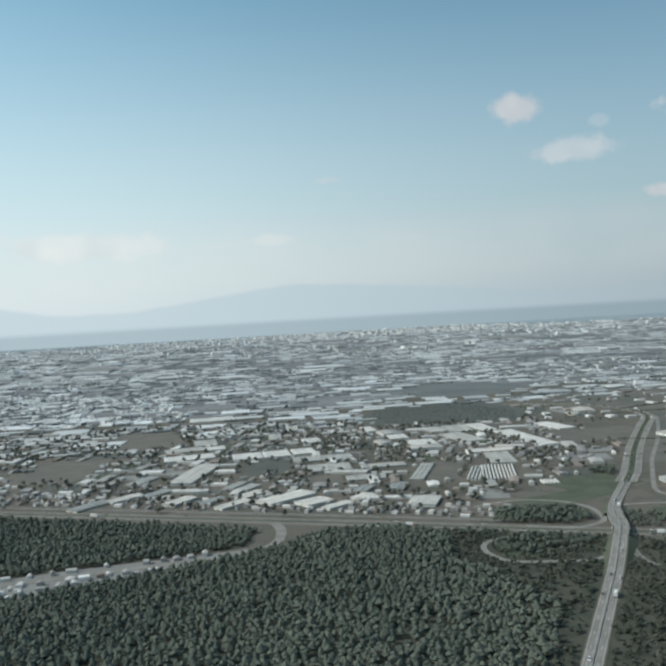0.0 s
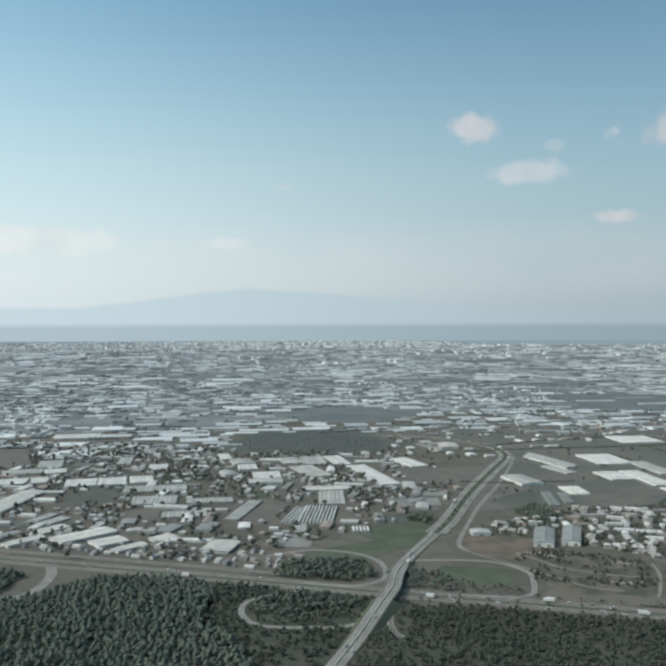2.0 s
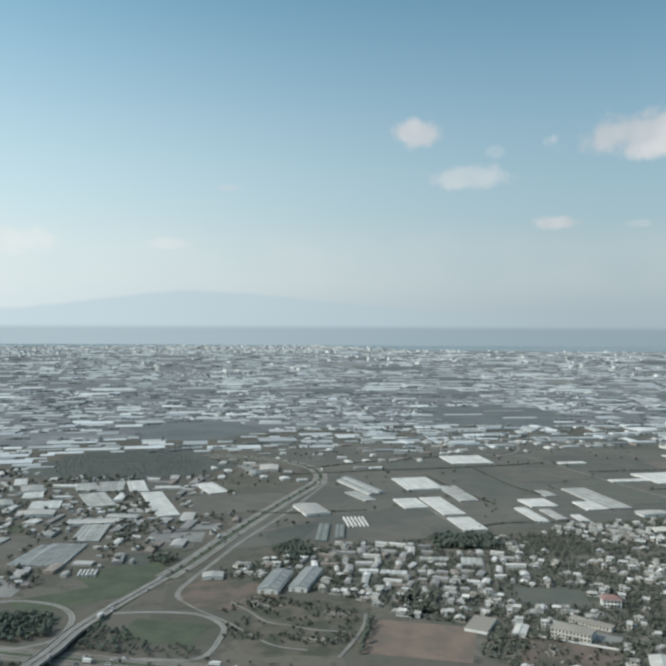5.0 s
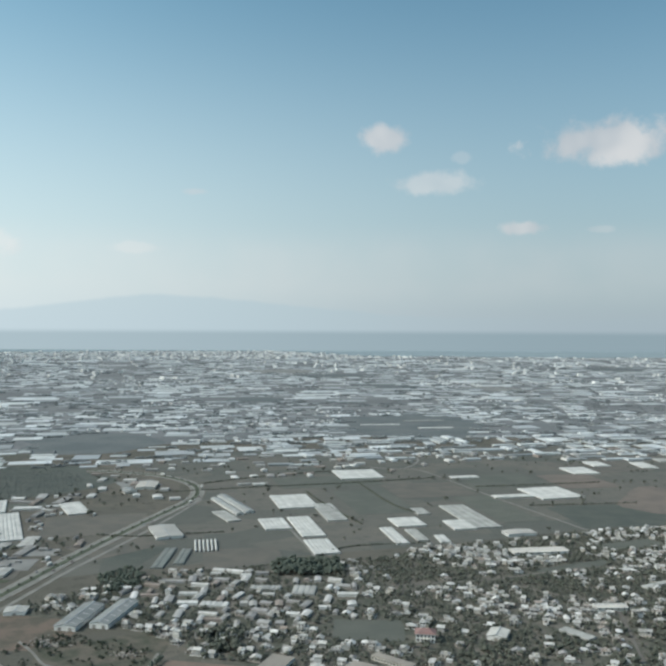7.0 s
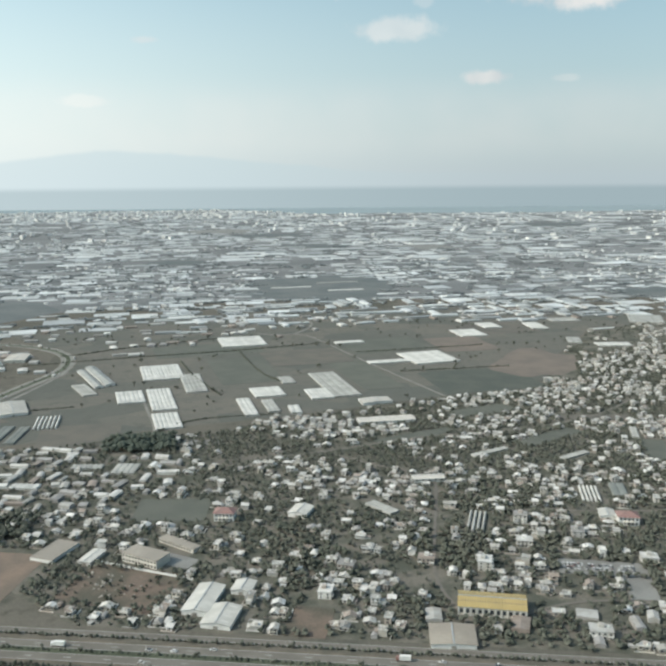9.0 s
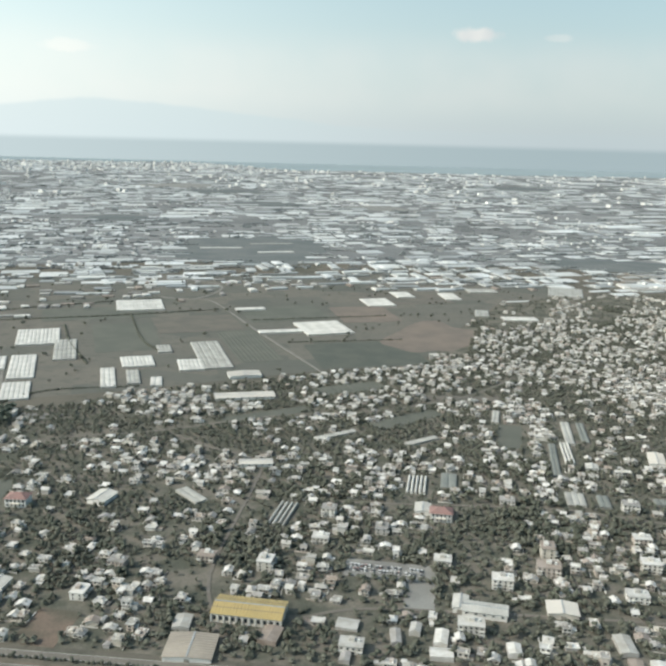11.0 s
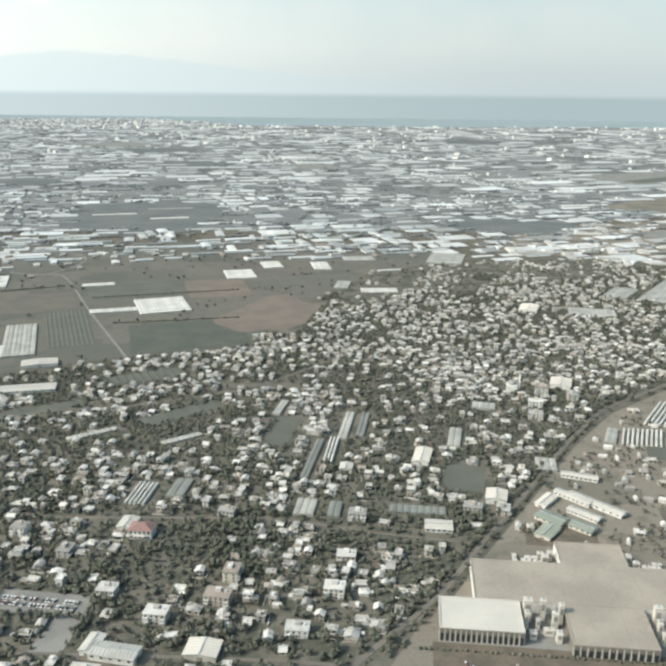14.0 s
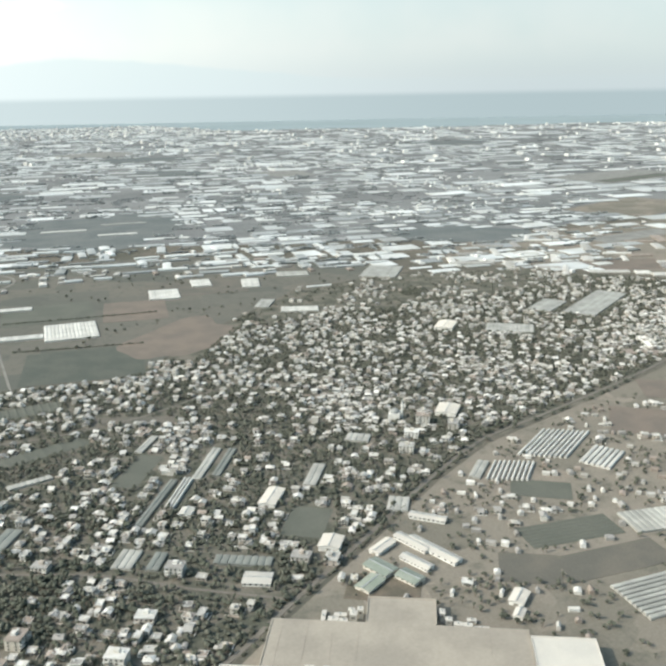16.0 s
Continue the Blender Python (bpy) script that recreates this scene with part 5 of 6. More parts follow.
keep(*on_hall(73, 46), 18, 10, HALL_TURN)

# ---- small sheds ----
fr = np.random.default_rng(11)


def sheds(corners, n, name, label, mat, wide, deep, turn, wobble):
    xs, ys = [c[0] for c in corners], [c[1] for c in corners]
    x, y = fr.uniform(min(xs), max(xs), n), fr.uniform(min(ys), max(ys), n)
    ok = inside(x, y, corners) & clear_of(x, y, 1.0)
    s = Shape()
    for px, py in zip(x[ok], y[ok]):
        w, d = fr.uniform(*wide), fr.uniform(*deep)
        if not clear_of([px], [py], 0.5 * min(w, d) + 0.5)[0]:
            continue
        h = fr.uniform(1.0, 1.7)
        s.join(shed(w, d, h, h * 0.3).moved(px, py, 0, turn + fr.uniform(-wobble, wobble) + (90 if fr.random() < 0.4 else 0)))
        keep(px, py, max(w, d * 0.6), max(d, w), turn, 0.5)
    return tagged(new(name, s.mesh(name, mat)), label, "sheds", "", "stuff")


sheds([(-14, 440), (0, 398), (30, 365), (88, 372), (110, 400), (88, 452), (30, 462)], 360, "village_sheds", "long grey and white sheds crowded by the avenue", FAR_ROOFS, (2, 4.4), (4, 11), -24, 14)
sheds([(120, 232), (170, 206), (238, 172), (284, 152), (296, 160), (230, 200), (180, 222)], 120, "roadside_sheds", "low sheds and lean-tos along the service road", FAR_ROOFS, (3, 6), (5, 10), -28, 8)
sheds(CLEARING, 700, "forest_road_huts", "pale huts and stalls along the forest road", FAR_ROOFS, (1.5, 3.6), (2, 5), 5, 14)
sheds([(398, 218), (470, 268), (520, 294), (600, 318), (630, 300), (560, 225), (520, 180), (455, 150), (440, 178), (415, 196)], 420, "yard_sheds", "sheds, huts and lean-tos scattered beyond the road", FAR_ROOFS, (1.2, 2.6), (1.6, 4), -34, 16)

# ---- apartment blocks ----


def apartment(x, y, w, d, storeys, deg):
    """A block of flats with rows of windows, balconies and a flat roof."""
    b = thing("apartment_block", x, y, deg, "pale rendered block of flats with balconies", "building", "blocks of flats")
    h = 1.2 * storeys + 0.2
    part("body", Shape().box(-w / 2, w / 2, -d / 2, d / 2, 0, h), WALLS, b)
    top = part("roof", Shape().box(-w / 2 - 0.2, w / 2 + 0.2, -d / 2 - 0.2, d / 2 + 0.2, h, h + 0.18), ROOFS, b)
    part("stair_head", Shape().box(-0.9, 0.9, -0.2, 1.4, h + 0.18, h + 1.2), WALLS, top)
    part("water_tank", tube(0.4, 0.4, h + 0.18, h + 0.8, 8, w * 0.3, 0.4), WALL_WHITE, top)
    pane = Shape().box(-0.34, 0.34, -0.04, 0.04, -0.3, 0.3).mesh("window", GLASS)
    slab = Shape().box(-0.85, 0.85, -0.8, 0.0, 0, 0.12).mesh("balcony", WALLS)
    rail = Shape().box(-0.85, 0.85, -0.84, -0.76, 0.12, 0.45).box(-0.85, -0.78, -0.76, 0.0, 0.12, 0.45).box(0.78, 0.85, -0.76, 0.0, 0.12, 0.45).mesh("railing", WALL_WHITE)
    n = max(3, int(w / 1.5))
    for s in range(storeys):
        for k in range(n):
            a = -w / 2 + w * (k + 0.5) / n
            part("window", pane, None, b).location = (a, -d / 2 - 0.01, 0.7 + 1.2 * s)
            if s and k in (0, n - 1):
                ledge = part("balcony", slab, None, b)
                ledge.location = (a, -d / 2, 1.2 * s)
                part("railing", rail, None, ledge)
        for q in (-0.25, 0.25):
            p = part("window", pane, None, b)
            p.location, p.rotation_euler = (-w / 2 - 0.01, d * q, 0.7 + 1.2 * s), (0, 0, radians(90))
    part("door", Shape().box(-0.45, 0.45, -d / 2 - 0.06, -d / 2 + 0.03, 0, 1.15), DOOR, b)
    keep(x, y, w, d, deg, 0.8)


for row in ((262, 212, 7, 5, 3, -30), (282, 214, 8, 5.5, 3, -32), (300, 190, 7, 5, 2, -28), (238, 192, 8, 5, 3, -30), (200, 196, 7, 5, 2, -30), (290, 226, 6.5, 5, 3, 60),
            (318, 204, 6.5, 5, 3, -30), (250, 232, 6, 5, 2, -30), (190, 250, 6, 5, 3, 58), (172, 262, 6, 4.6, 2, -32), (215, 262, 6, 4.8, 2, -30), (330, 222, 6.5, 4.6, 2, -28)):
    apartment(*row)
for row in ((142, 268, 6, 4.6, 2, -36), (128, 252, 6, 4.6, 2, 60), (345, 246, 6.5, 5, 3, -30), (480, 320, 7, 5, 3, -34), (494, 334, 7, 5, 4, -34), (470, 306, 7, 5, 3, -34), (505, 322, 7, 5, 3, 56),
            (390, 236, 7, 5, 2, -36), (400, 230, 6, 5, 2, 54), (226, 282, 5.5, 5, 3, -32), (300, 268, 6, 4.6, 2, -30), (240, 262, 6, 4.6, 2, 60)):
    apartment(*row)

# ---- houses ----


def house_shapes(r_):
    """Walls, roof and fittings of one small house: lists of (name, shape, material slot)."""
    w, d, storeys = r_.uniform(2.2, 4.0), r_.uniform(2.0, 3.2), r_.choice((1, 1, 1, 1, 1, 2, 2, 3))
    tall = 1.05
    h = tall * storeys + 0.15
    out = []
    style = r_.random()
    if style < 0.62:
        out.append(("body", Shape().box(-w / 2, w / 2, -d / 2, d / 2, 0, h), 0))
        roof = Shape().box(-w / 2 - 0.25, w / 2 + 0.25, -d / 2 - 0.25, d / 2 + 0.25, h, h + 0.18)
        out.append(("roof", roof, 1))
        lip = Shape()
        for x0, x1, y0, y1 in ((-w / 2 - 0.25, w / 2 + 0.25, -d / 2 - 0.25, -d / 2 - 0.1), (-w / 2 - 0.25, w / 2 + 0.25, d / 2 + 0.1, d / 2 + 0.25),
                               (-w / 2 - 0.25, -w / 2 - 0.1, -d / 2 - 0.1, d / 2 + 0.1), (w / 2 + 0.1, w / 2 + 0.25, -d / 2 - 0.1, d / 2 + 0.1)):
            lip.box(x0, x1, y0, y1, h + 0.18, h + 0.36)
        out.append(("parapet", lip, 0))
        if r_.random() < 0.6:
            sx, sy = r_.uniform(-w * 0.2, w * 0.2), r_.uniform(0, d * 0.2)
            out.append(("stair_head", Shape().box(sx - 0.6, sx + 0.6, sy - 0.6, sy + 0.6, h + 0.18, h + 0.95), 0))
        out.append(("water_tank", tube(0.28, 0.28, h + 0.18, h + 0.75, 8, w * 0.28, -d * 0.2), 4))
    elif style < 0.85:
        rise = r_.uniform(0.45, 0.8)
        out.append(("body", gabled_walls(w, d, h, rise), 0))
        out.append(("roof", gable(w, d, h, rise, 0.35), 1))
        out.append(("chimney", Shape().box(w * 0.2, w * 0.2 + 0.35, -0.2, 0.2, h + 0.3, h + rise + 0.5), 0))
    else:
        out.append(("body", Shape().box(-w / 2, w / 2, -d / 2, d / 2, 0, h), 0))
        out.append(("roof", hip(min(w, d), max(w, d), h, 0.8, 0.3).moved(0, 0, 0, 90 if w > d else 0), 1))
        out.append(("chimney", Shape().box(0.5, 0.85, 0.2, 0.55, h + 0.2, h + 1.05), 0))
    for s in range(storeys):
        z = tall * s + 0.6
        for k in (-1, 1):
            out.append(("window", Shape().box(k * w * 0.25 - 0.42, k * w * 0.25 + 0.42, -d / 2 - 0.05, -d / 2 + 0.03, z - 0.28, z + 0.3), 2))
        if s < 2:
            out.append(("window", Shape().box(-w / 2 - 0.05, -w / 2 + 0.03, -0.45, 0.45, z - 0.28, z + 0.3), 2))
        if s and r_.random() < 0.7:
            out.append(("balcony", Shape().box(-w * 0.35, w * 0.35, -d / 2 - 0.9, -d / 2, tall * s, tall * s + 0.12).box(-w * 0.35, w * 0.35, -d / 2 - 0.95, -d / 2 - 0.86, tall * s + 0.12, tall * s + 0.45), 0))
    if r_.random() < 0.65:
        aw, ad, ah, k = w * r_.uniform(0.35, 0.7), d * r_.uniform(0.4, 0.8), h * r_.uniform(0.45, 0.7), r_.choice((-1, 1))
        x0 = k * (w / 2 + aw / 2 - 0.05)
        out.append(("annex", Shape().box(x0 - aw / 2, x0 + aw / 2, -ad / 2, ad / 2, 0, ah), 0))
        out.append(("annex_roof", Shape().box(x0 - aw / 2 - 0.1, x0 + aw / 2 + 0.1, -ad / 2 - 0.15, ad / 2 + 0.15, ah, ah + 0.12), 1))
    out.append(("door", Shape().box(-0.38, 0.38, -d / 2 - 0.06, -d / 2 + 0.03, 0, 0.85), 3))
    return out, w, d, storeys


KINDS = [house_shapes(random.Random(100 + k)) for k in range(24)]
SLOTS = (WALLS, ROOFS, GLASS, DOOR, WALL_WHITE)
FAR_SLOTS = (FAR_WALLS, FAR_ROOFS, GLASS, DOOR, WALL_WHITE)
UNDER = {"parapet": ("roof",), "stair_head": ("roof",), "water_tank": ("roof",), "chimney": ("roof",), "annex_roof": ("annex",)}
WORDS = {1: "single-storey rendered house", 2: "two-storey rendered house", 3: "three-storey rendered apartment house"}


def lots(corners, turn, across, along, share, r_, jitter=0.3, thin=None):
    """House plots on a street grid inside an outline."""
    xs, ys = [c[0] for c in corners], [c[1] for c in corners]
    cx, cy, reach = (min(xs) + max(xs)) / 2, (min(ys) + max(ys)) / 2, 0.75 * max(max(xs) - min(xs), max(ys) - min(ys))
    c, s = math.cos(radians(turn)), math.sin(radians(turn))
    pts = []
    n, m = int(reach / across), int(reach / along)
    for i in range(-n, n + 1):
        for j in range(-m, m + 1):
            if r_.random() > share:
                continue
            u, v = (i + r_.uniform(-jitter, jitter)) * across, (j + r_.uniform(-jitter, jitter)) * along
            pts.append((cx + c * u - s * v, cy + s * u + c * v))
    p = np.array(pts)
    p = p[inside(p[:, 0], p[:, 1], corners) & clear_of(p[:, 0], p[:, 1], 2.6)]
    if thin:
        p = np.array([q for q in p if r_.random() < thin(q[0], q[1])])
    return p


def town_density(x, y):
    """Share of plots that are built on: close-built by the avenue and in the far town, loose between."""
    sparse = noise.noise(Vector((x * 0.018, y * 0.018, 3.0)))
    far = min(1.0, max(0.0, (x - 210 + 0.35 * (y - 250)) / 130.0))
    dense = 0.42 + 0.2 * far + (1.1 - 0.4 * far) * sparse
    if x < 95 and y > 310:
        dense = 0.58
    if x > 480 and y > 520:
        dense *= min(1.0, max(0.12, (665 - y) / 130 + 1.1 * noise.noise(Vector((x * 0.02, y * 0.02, 17.0)))))
    if y < 262:
        dense = min(dense, 0.68) + 0.15 * sparse
    return dense


hr = random.Random(21)
plots = lots(TOWN, -30, 5.5, 5.8, 0.97, hr, 0.44, town_density)
# outlying houses: by the avenue, beyond the diagonal road, along the roads of the plain
OUTER = [(395, 214), (470, 268), (520, 296), (610, 322), (640, 300), (560, 215), (500, 150), (440, 175)]
plots_outer = lots(OUTER, -34, 5.4, 5.4, 0.85, hr, 0.45, lambda x, y: (0.85 if (x - 375) * 0.564 - (y - 210) * 0.825 < 15 else 0.28) + 1.4 * noise.noise(Vector((x * 0.03, y * 0.03, 15.0))))
plots = np.concatenate([plots, plots_outer])
order = np.argsort((plots[:, 0] - 200) ** 2 * 0.25 + (plots[:, 1] - 150) ** 2)
plots = plots[order]
SINGLE = 260
protos, far_houses = {}, Shape()
for n, (hx, hy) in enumerate(plots):
    k = hr.randrange(len(KINDS))
    parts_, w, d, storeys = KINDS[k]
    deg = -30 + hr.choice((0, 0, 0, 90, -90, 180)) + hr.uniform(-7, 7)
    if n < SINGLE:
        if k not in protos:
            protos[k] = [(nm, shp.mesh(nm, SLOTS[slot]), (0, 0, 0), *UNDER.get(nm, ())) for nm, shp, slot in parts_]
        repeat(protos[k], "house", pose(hx, hy, 0, 0, 0, deg), WORDS[storeys] + " on a small garden plot", "house", "houses of the town")
    else:
        for nm, shp, slot in parts_:
            if nm in ("door", "chimney") or (slot == 2 and hy > 420):
                continue
            far_houses.join(shp.moved(hx, hy, 0, deg), slot)
town_rest = new("houses_of_the_far_town", far_houses.mesh("houses", *FAR_SLOTS))
tagged(town_rest, "densely built white and grey houses of the far town", "houses", "", "stuff")
HOUSE_XY = plots

yard_walls, lean_tos = Shape(), Shape()
for hx, hy in plots:
    if hy > 400 or hr.random() > 0.55:
        continue
    a = -30 + hr.choice((0, 90, 180, 270)) + hr.uniform(-5, 5)
    u, v = hr.uniform(2.4, 3.1), hr.uniform(2.4, 3.1)
    wall = Shape().box(-u, u, -v, -v + 0.2, 0, 0.5).box(-u, -u + 0.2, -v + 0.2, v, 0, 0.5)
    yard_walls.join(wall.moved(hx, hy, 0.02, a))
    if hr.random() < 0.5:
        lean_tos.join(shed(hr.uniform(1.2, 2.2), hr.uniform(1.6, 3.0), 1.1, 0.3).moved(hx + u * math.cos(radians(a + 35)) * 1.1, hy + u * math.sin(radians(a + 35)) * 1.1, 0.02, a))
tagged(new("garden_walls", yard_walls.mesh("garden_walls", FAR_WALLS)), "low rendered walls round the house gardens", "walls", "", "stuff")
tagged(new("garden_huts", lean_tos.mesh("garden_huts", FAR_ROOFS)), "small huts and lean-tos beside the houses", "sheds", "", "stuff")

# ---- trees ----
tr = random.Random(5)
PINES = [small_tree(random.Random(40 + k), 3.2 + 0.25 * (k % 5), 2.3 + 0.2 * (k % 4), 4, 0.6) for k in range(10)]
LEAFY = [broadleaf(random.Random(60 + k), 2.4 + 0.35 * (k % 5), 1.35 + 0.2 * (k % 4), 5, 4) for k in range(8)]

SMALL = [small_tree(random.Random(80 + k), 2.0 + 0.3 * (k % 5), 1.6 + 0.25 * (k % 4), 4) for k in range(10)]


def wood(name, corners, spacing, kinds, label, leaf, thin=None, pad=0.6, size=(0.75, 1.2), grouped="stuff"):
    """A wood of single trees, too many to count."""
    xs, ys = [c[0] for c in corners], [c[1] for c in corners]
    nx, ny = int((max(xs) - min(xs)) / spacing) + 1, int((max(ys) - min(ys)) / spacing) + 1
    p = np.array([(min(xs) + (i + tr.uniform(-0.45, 0.45)) * spacing, min(ys) + (j + tr.uniform(-0.45, 0.45)) * spacing) for i in range(nx) for j in range(ny)])
    p = p[inside(p[:, 0], p[:, 1], corners) & clear_of(p[:, 0], p[:, 1], pad)]
    s = Shape()
    for x, y in p:
        if thin and tr.random() > thin(x, y):
            continue
        t, c = kinds[tr.randrange(len(kinds))]
        k, a = tr.uniform(*size), tr.uniform(0, 360)
        s.join(t.moved(x, y, 0, a, k), 1)
        s.join(c.moved(x, y, 0, a, k), 0)
    ob = new(name, s.mesh(name, leaf, BARK))
    return tagged(ob, label, "trees", "", grouped)


def off_track(x, y):
    """0 on a road or track, 1 beside it."""
    return float(all(((p[:, 0] - x) ** 2 + (p[:, 1] - y) ** 2).min() > (half + 1.4) ** 2 for p, half in LANES))


def glades(x, y):
    return 0.98 if noise.noise(Vector((x * 0.03, y * 0.03, 9.0))) > -0.45 else 0.5


wood("pine_forest", FOREST,
     2.55, PINES, "dense dark pine forest", PINE, glades, 0.4, (0.6, 0.95))
wood("pine_forest_upper", UPPER, 2.6, PINES, "dense dark pine forest above the forest road", PINE, glades, 0.6, (0.6, 0.95))
wood("scrub_wood", SCRUB, 2.1, SMALL, "dark scrub and low trees below the highway", SCRUB_LEAF,
     lambda x, y: 0.92 if noise.noise(Vector((x * 0.02, y * 0.02, 1.0))) > -0.4 else 0.55, 0.6, (0.45, 0.75))
wood("roadside_trees", [(-182, 366), (-168, 358), (-150, 352), (-138, 356), (-134, 372), (-140, 384), (-160, 388), (-178, 384)], 2.6, LEAFY, "dense trees inside the junction", PINE, None, 0.4, (0.7, 1.1))
wood("highway_bushes", [(-250, 372), (-205, 350), (-168, 330), (-160, 322), (-150, 328), (-170, 346), (-212, 366), (-246, 382)], 2.8, LEAFY, "low trees between the highway and the loop", PINE, None, 0.5, (0.5, 0.85))
wood("roadside_trees_east", [(-126, 338), (-118, 360), (-107, 356), (-103, 342), (-90, 334), (-78, 330), (-80, 322), (-100, 326)], 2.8, LEAFY, "dark bushes inside the slip road loop", PINE, lambda x, y: 0.9 if x < -103 else 0.5, 0.6, (0.5, 0.9))
wood("junction_bushes", [(-196, 318), (-180, 306), (-166, 308), (-150, 322), (-160, 334), (-176, 340), (-194, 336)], 2.8, LEAFY, "dark bushes inside the southern loop", PINE, lambda x, y: 0.85 if y > 318 else 0.35, 0.6, (0.6, 1.0))
wood("roadside_scrub", ROADSIDE, 2.7, SMALL, "scattered bushes beside the avenue", SCRUB_LEAF, lambda x, y: 0.75 + 0.8 * noise.noise(Vector((x * 0.04, y * 0.04, 7.0))), 0.6, (0.4, 0.9))
wood("verge_bushes", VERGE_LAND, 2.4, SMALL, "scrubby bushes on the verge of the avenue", SCRUB_LEAF, lambda x, y: 0.8, 0.5, (0.35, 0.8))
wood("waste_bushes", [(-74, 340), (-62, 372), (-40, 384), (-8, 362), (-4, 346), (-20, 314), (-46, 296), (-66, 310)], 2.6, SMALL, "low bushes on the waste ground", SCRUB_LEAF, lambda x, y: (0.4 + 1.3 * noise.noise(Vector((x * 0.06, y * 0.06, 31.0)))) * off_track(x, y), -40.0, (0.3, 0.75))
wood("lot_bushes", [(40, 286), (62, 304), (86, 288), (74, 262), (52, 264)], 2.6, SMALL, "weeds and bushes on the bare lot by the school", SCRUB_LEAF, lambda x, y: 0.3 + 1.3 * noise.noise(Vector((x * 0.08, y * 0.08, 37.0))), -12.0, (0.25, 0.6))
wood("pitch_weeds", [(24, 342), (44, 334), (60, 312), (46, 296), (36, 300), (30, 322)], 2.8, SMALL, "weeds and young trees between the pitch and the school", LEAF, lambda x, y: 0.6, 0.3, (0.4, 0.8))
wood("roadside_copse", [(-24, 458), (-6, 476), (2, 468), (-2, 440), (-20, 433)], 2.3, LEAFY, "dark copse beside the frontage road", PINE, None, 0.2, (0.7, 1.0))
wood("avenue_copse", [(-100, 447), (-84, 462), (-76, 456), (-80, 436), (-97, 432)], 2.3, LEAFY, "dark copse beside the avenue", PINE, None, 0.2, (0.7, 1.1))
wood("village_copse", [(16, 362), (32, 374), (38, 362), (29, 340), (17, 342)], 2.4, LEAFY, "dark copse at the village edge", LEAF, lambda x, y: 0.9, 0.2, (0.8, 1.2))


def rubble(name, x, y, w, d, deg, n, label):
    """Heaps of pale stones and broken slabs."""
    heap, a = Shape(), radians(deg)
    for k in range(n):
        u, v = tr.gauss(0, w / 4), tr.gauss(0, d / 4)
        r = tr.uniform(0.25, 0.8)
        heap.add(clump(x + u * math.cos(a) - v * math.sin(a), y + u * math.sin(a) + v * math.cos(a), r * 0.35, r, r * 0.5, tr), ICO_F)
    return tagged(new(name, heap.mesh(name, RUBBLE)), label, "rubble", "", "stuff")


rubble("rubble_heap", -47, 374, 18, 9, -35, 110, "pale rubble heaps on the waste ground")
rubble("rubble_heap", -30, 324, 14, 6, -30, 60, "pale rubble along the dirt track")
rubble("rubble_heap", -16, 352, 10, 8, 0, 40, "scattered pale rubble by the workshops")
rubble("rubble_heap", 60, 286, 26, 18, -38, 40, "scattered stones on the bare lot")


def near_house(x, y):
    return ((HOUSE_XY[:, 0] - x) ** 2 + (HOUSE_XY[:, 1] - y) ** 2).min() < 3.6


def garden(x, y):
    if near_house(x, y):
        return 0.0
    if x > 480 and y > 540 and y > 575 + 60 * noise.noise(Vector((x * 0.02, y * 0.02, 23.0))):
        return 0.12
    return (0.68 if 95 < x < 210 else 0.94) - 0.9 * noise.noise(Vector((x * 0.018, y * 0.018, 3.0))) + 0.4 * noise.noise(Vector((x * 0.05, y * 0.05, 6.0)))


wood("garden_trees", TOWN, 2.9, SMALL, "garden trees and hedges between the houses", LEAF, garden, 0.5, (0.4, 0.9))
NEAR_TOWN = [(96, 300), (150, 212), (236, 170), (288, 150), (334, 180), (376, 210), (400, 236), (360, 300), (250, 330), (150, 320)]
wood("orchard_trees", NEAR_TOWN, 2.7, LEAFY, "dark garden trees in thick clusters among the houses", LEAF, lambda x, y: 0.0 if near_house(x, y) else 0.25 + 1.6 * noise.noise(Vector((x * 0.035, y * 0.035, 19.0))), 0.4, (0.55, 1.0))
INDUSTRY = [(-600, 560), (-400, 480), (-300, 420), (-215, 400), (-180, 410), (-110, 450), (-60, 470), (-30, 540), (-20, 620), (-30, 720), (-150, 730), (-260, 800), (-420, 830), (-700, 860)]
wood("plot_trees", INDUSTRY, 6.0, LEAFY, "trees between the greenhouses and workshops", LEAF, lambda x, y: 0.3 + 0.9 * noise.noise(Vector((x * 0.025, y * 0.025, 2.0))), 0.6, (0.8, 1.3))
FIELDS = [(-60, 470), (60, 480), (300, 482), (384, 494), (450, 570), (540, 652), (640, 670), (620, 720), (480, 780), (200, 850), (-20, 830), (-20, 640)]
wood("field_trees", FIELDS, 9.0, LEAFY, "scattered trees along the field edges", LEAF, lambda x, y: 0.05 + 0.7 * noise.noise(Vector((x * 0.03, y * 0.03, 4.0))), 0.8, (0.6, 1.1))
wood("dark_copse", [(70, 441), (73, 461), (88, 463), (112, 458), (106, 431), (90, 433)], 2.2, LEAFY, "dark copse beside the village", PINE, lambda x, y: 0.0 if near_house(x, y) else 1.0, -40.0, (0.9, 1.3))
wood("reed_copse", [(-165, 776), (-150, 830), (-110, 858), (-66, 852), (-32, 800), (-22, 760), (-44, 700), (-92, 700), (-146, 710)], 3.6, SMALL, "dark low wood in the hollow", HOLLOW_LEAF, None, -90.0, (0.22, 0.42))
EAST = [(430, 180), (480, 260), (520, 292), (620, 320), (800, 380), (900, 400), (900, 250), (600, 120), (470, 120)]
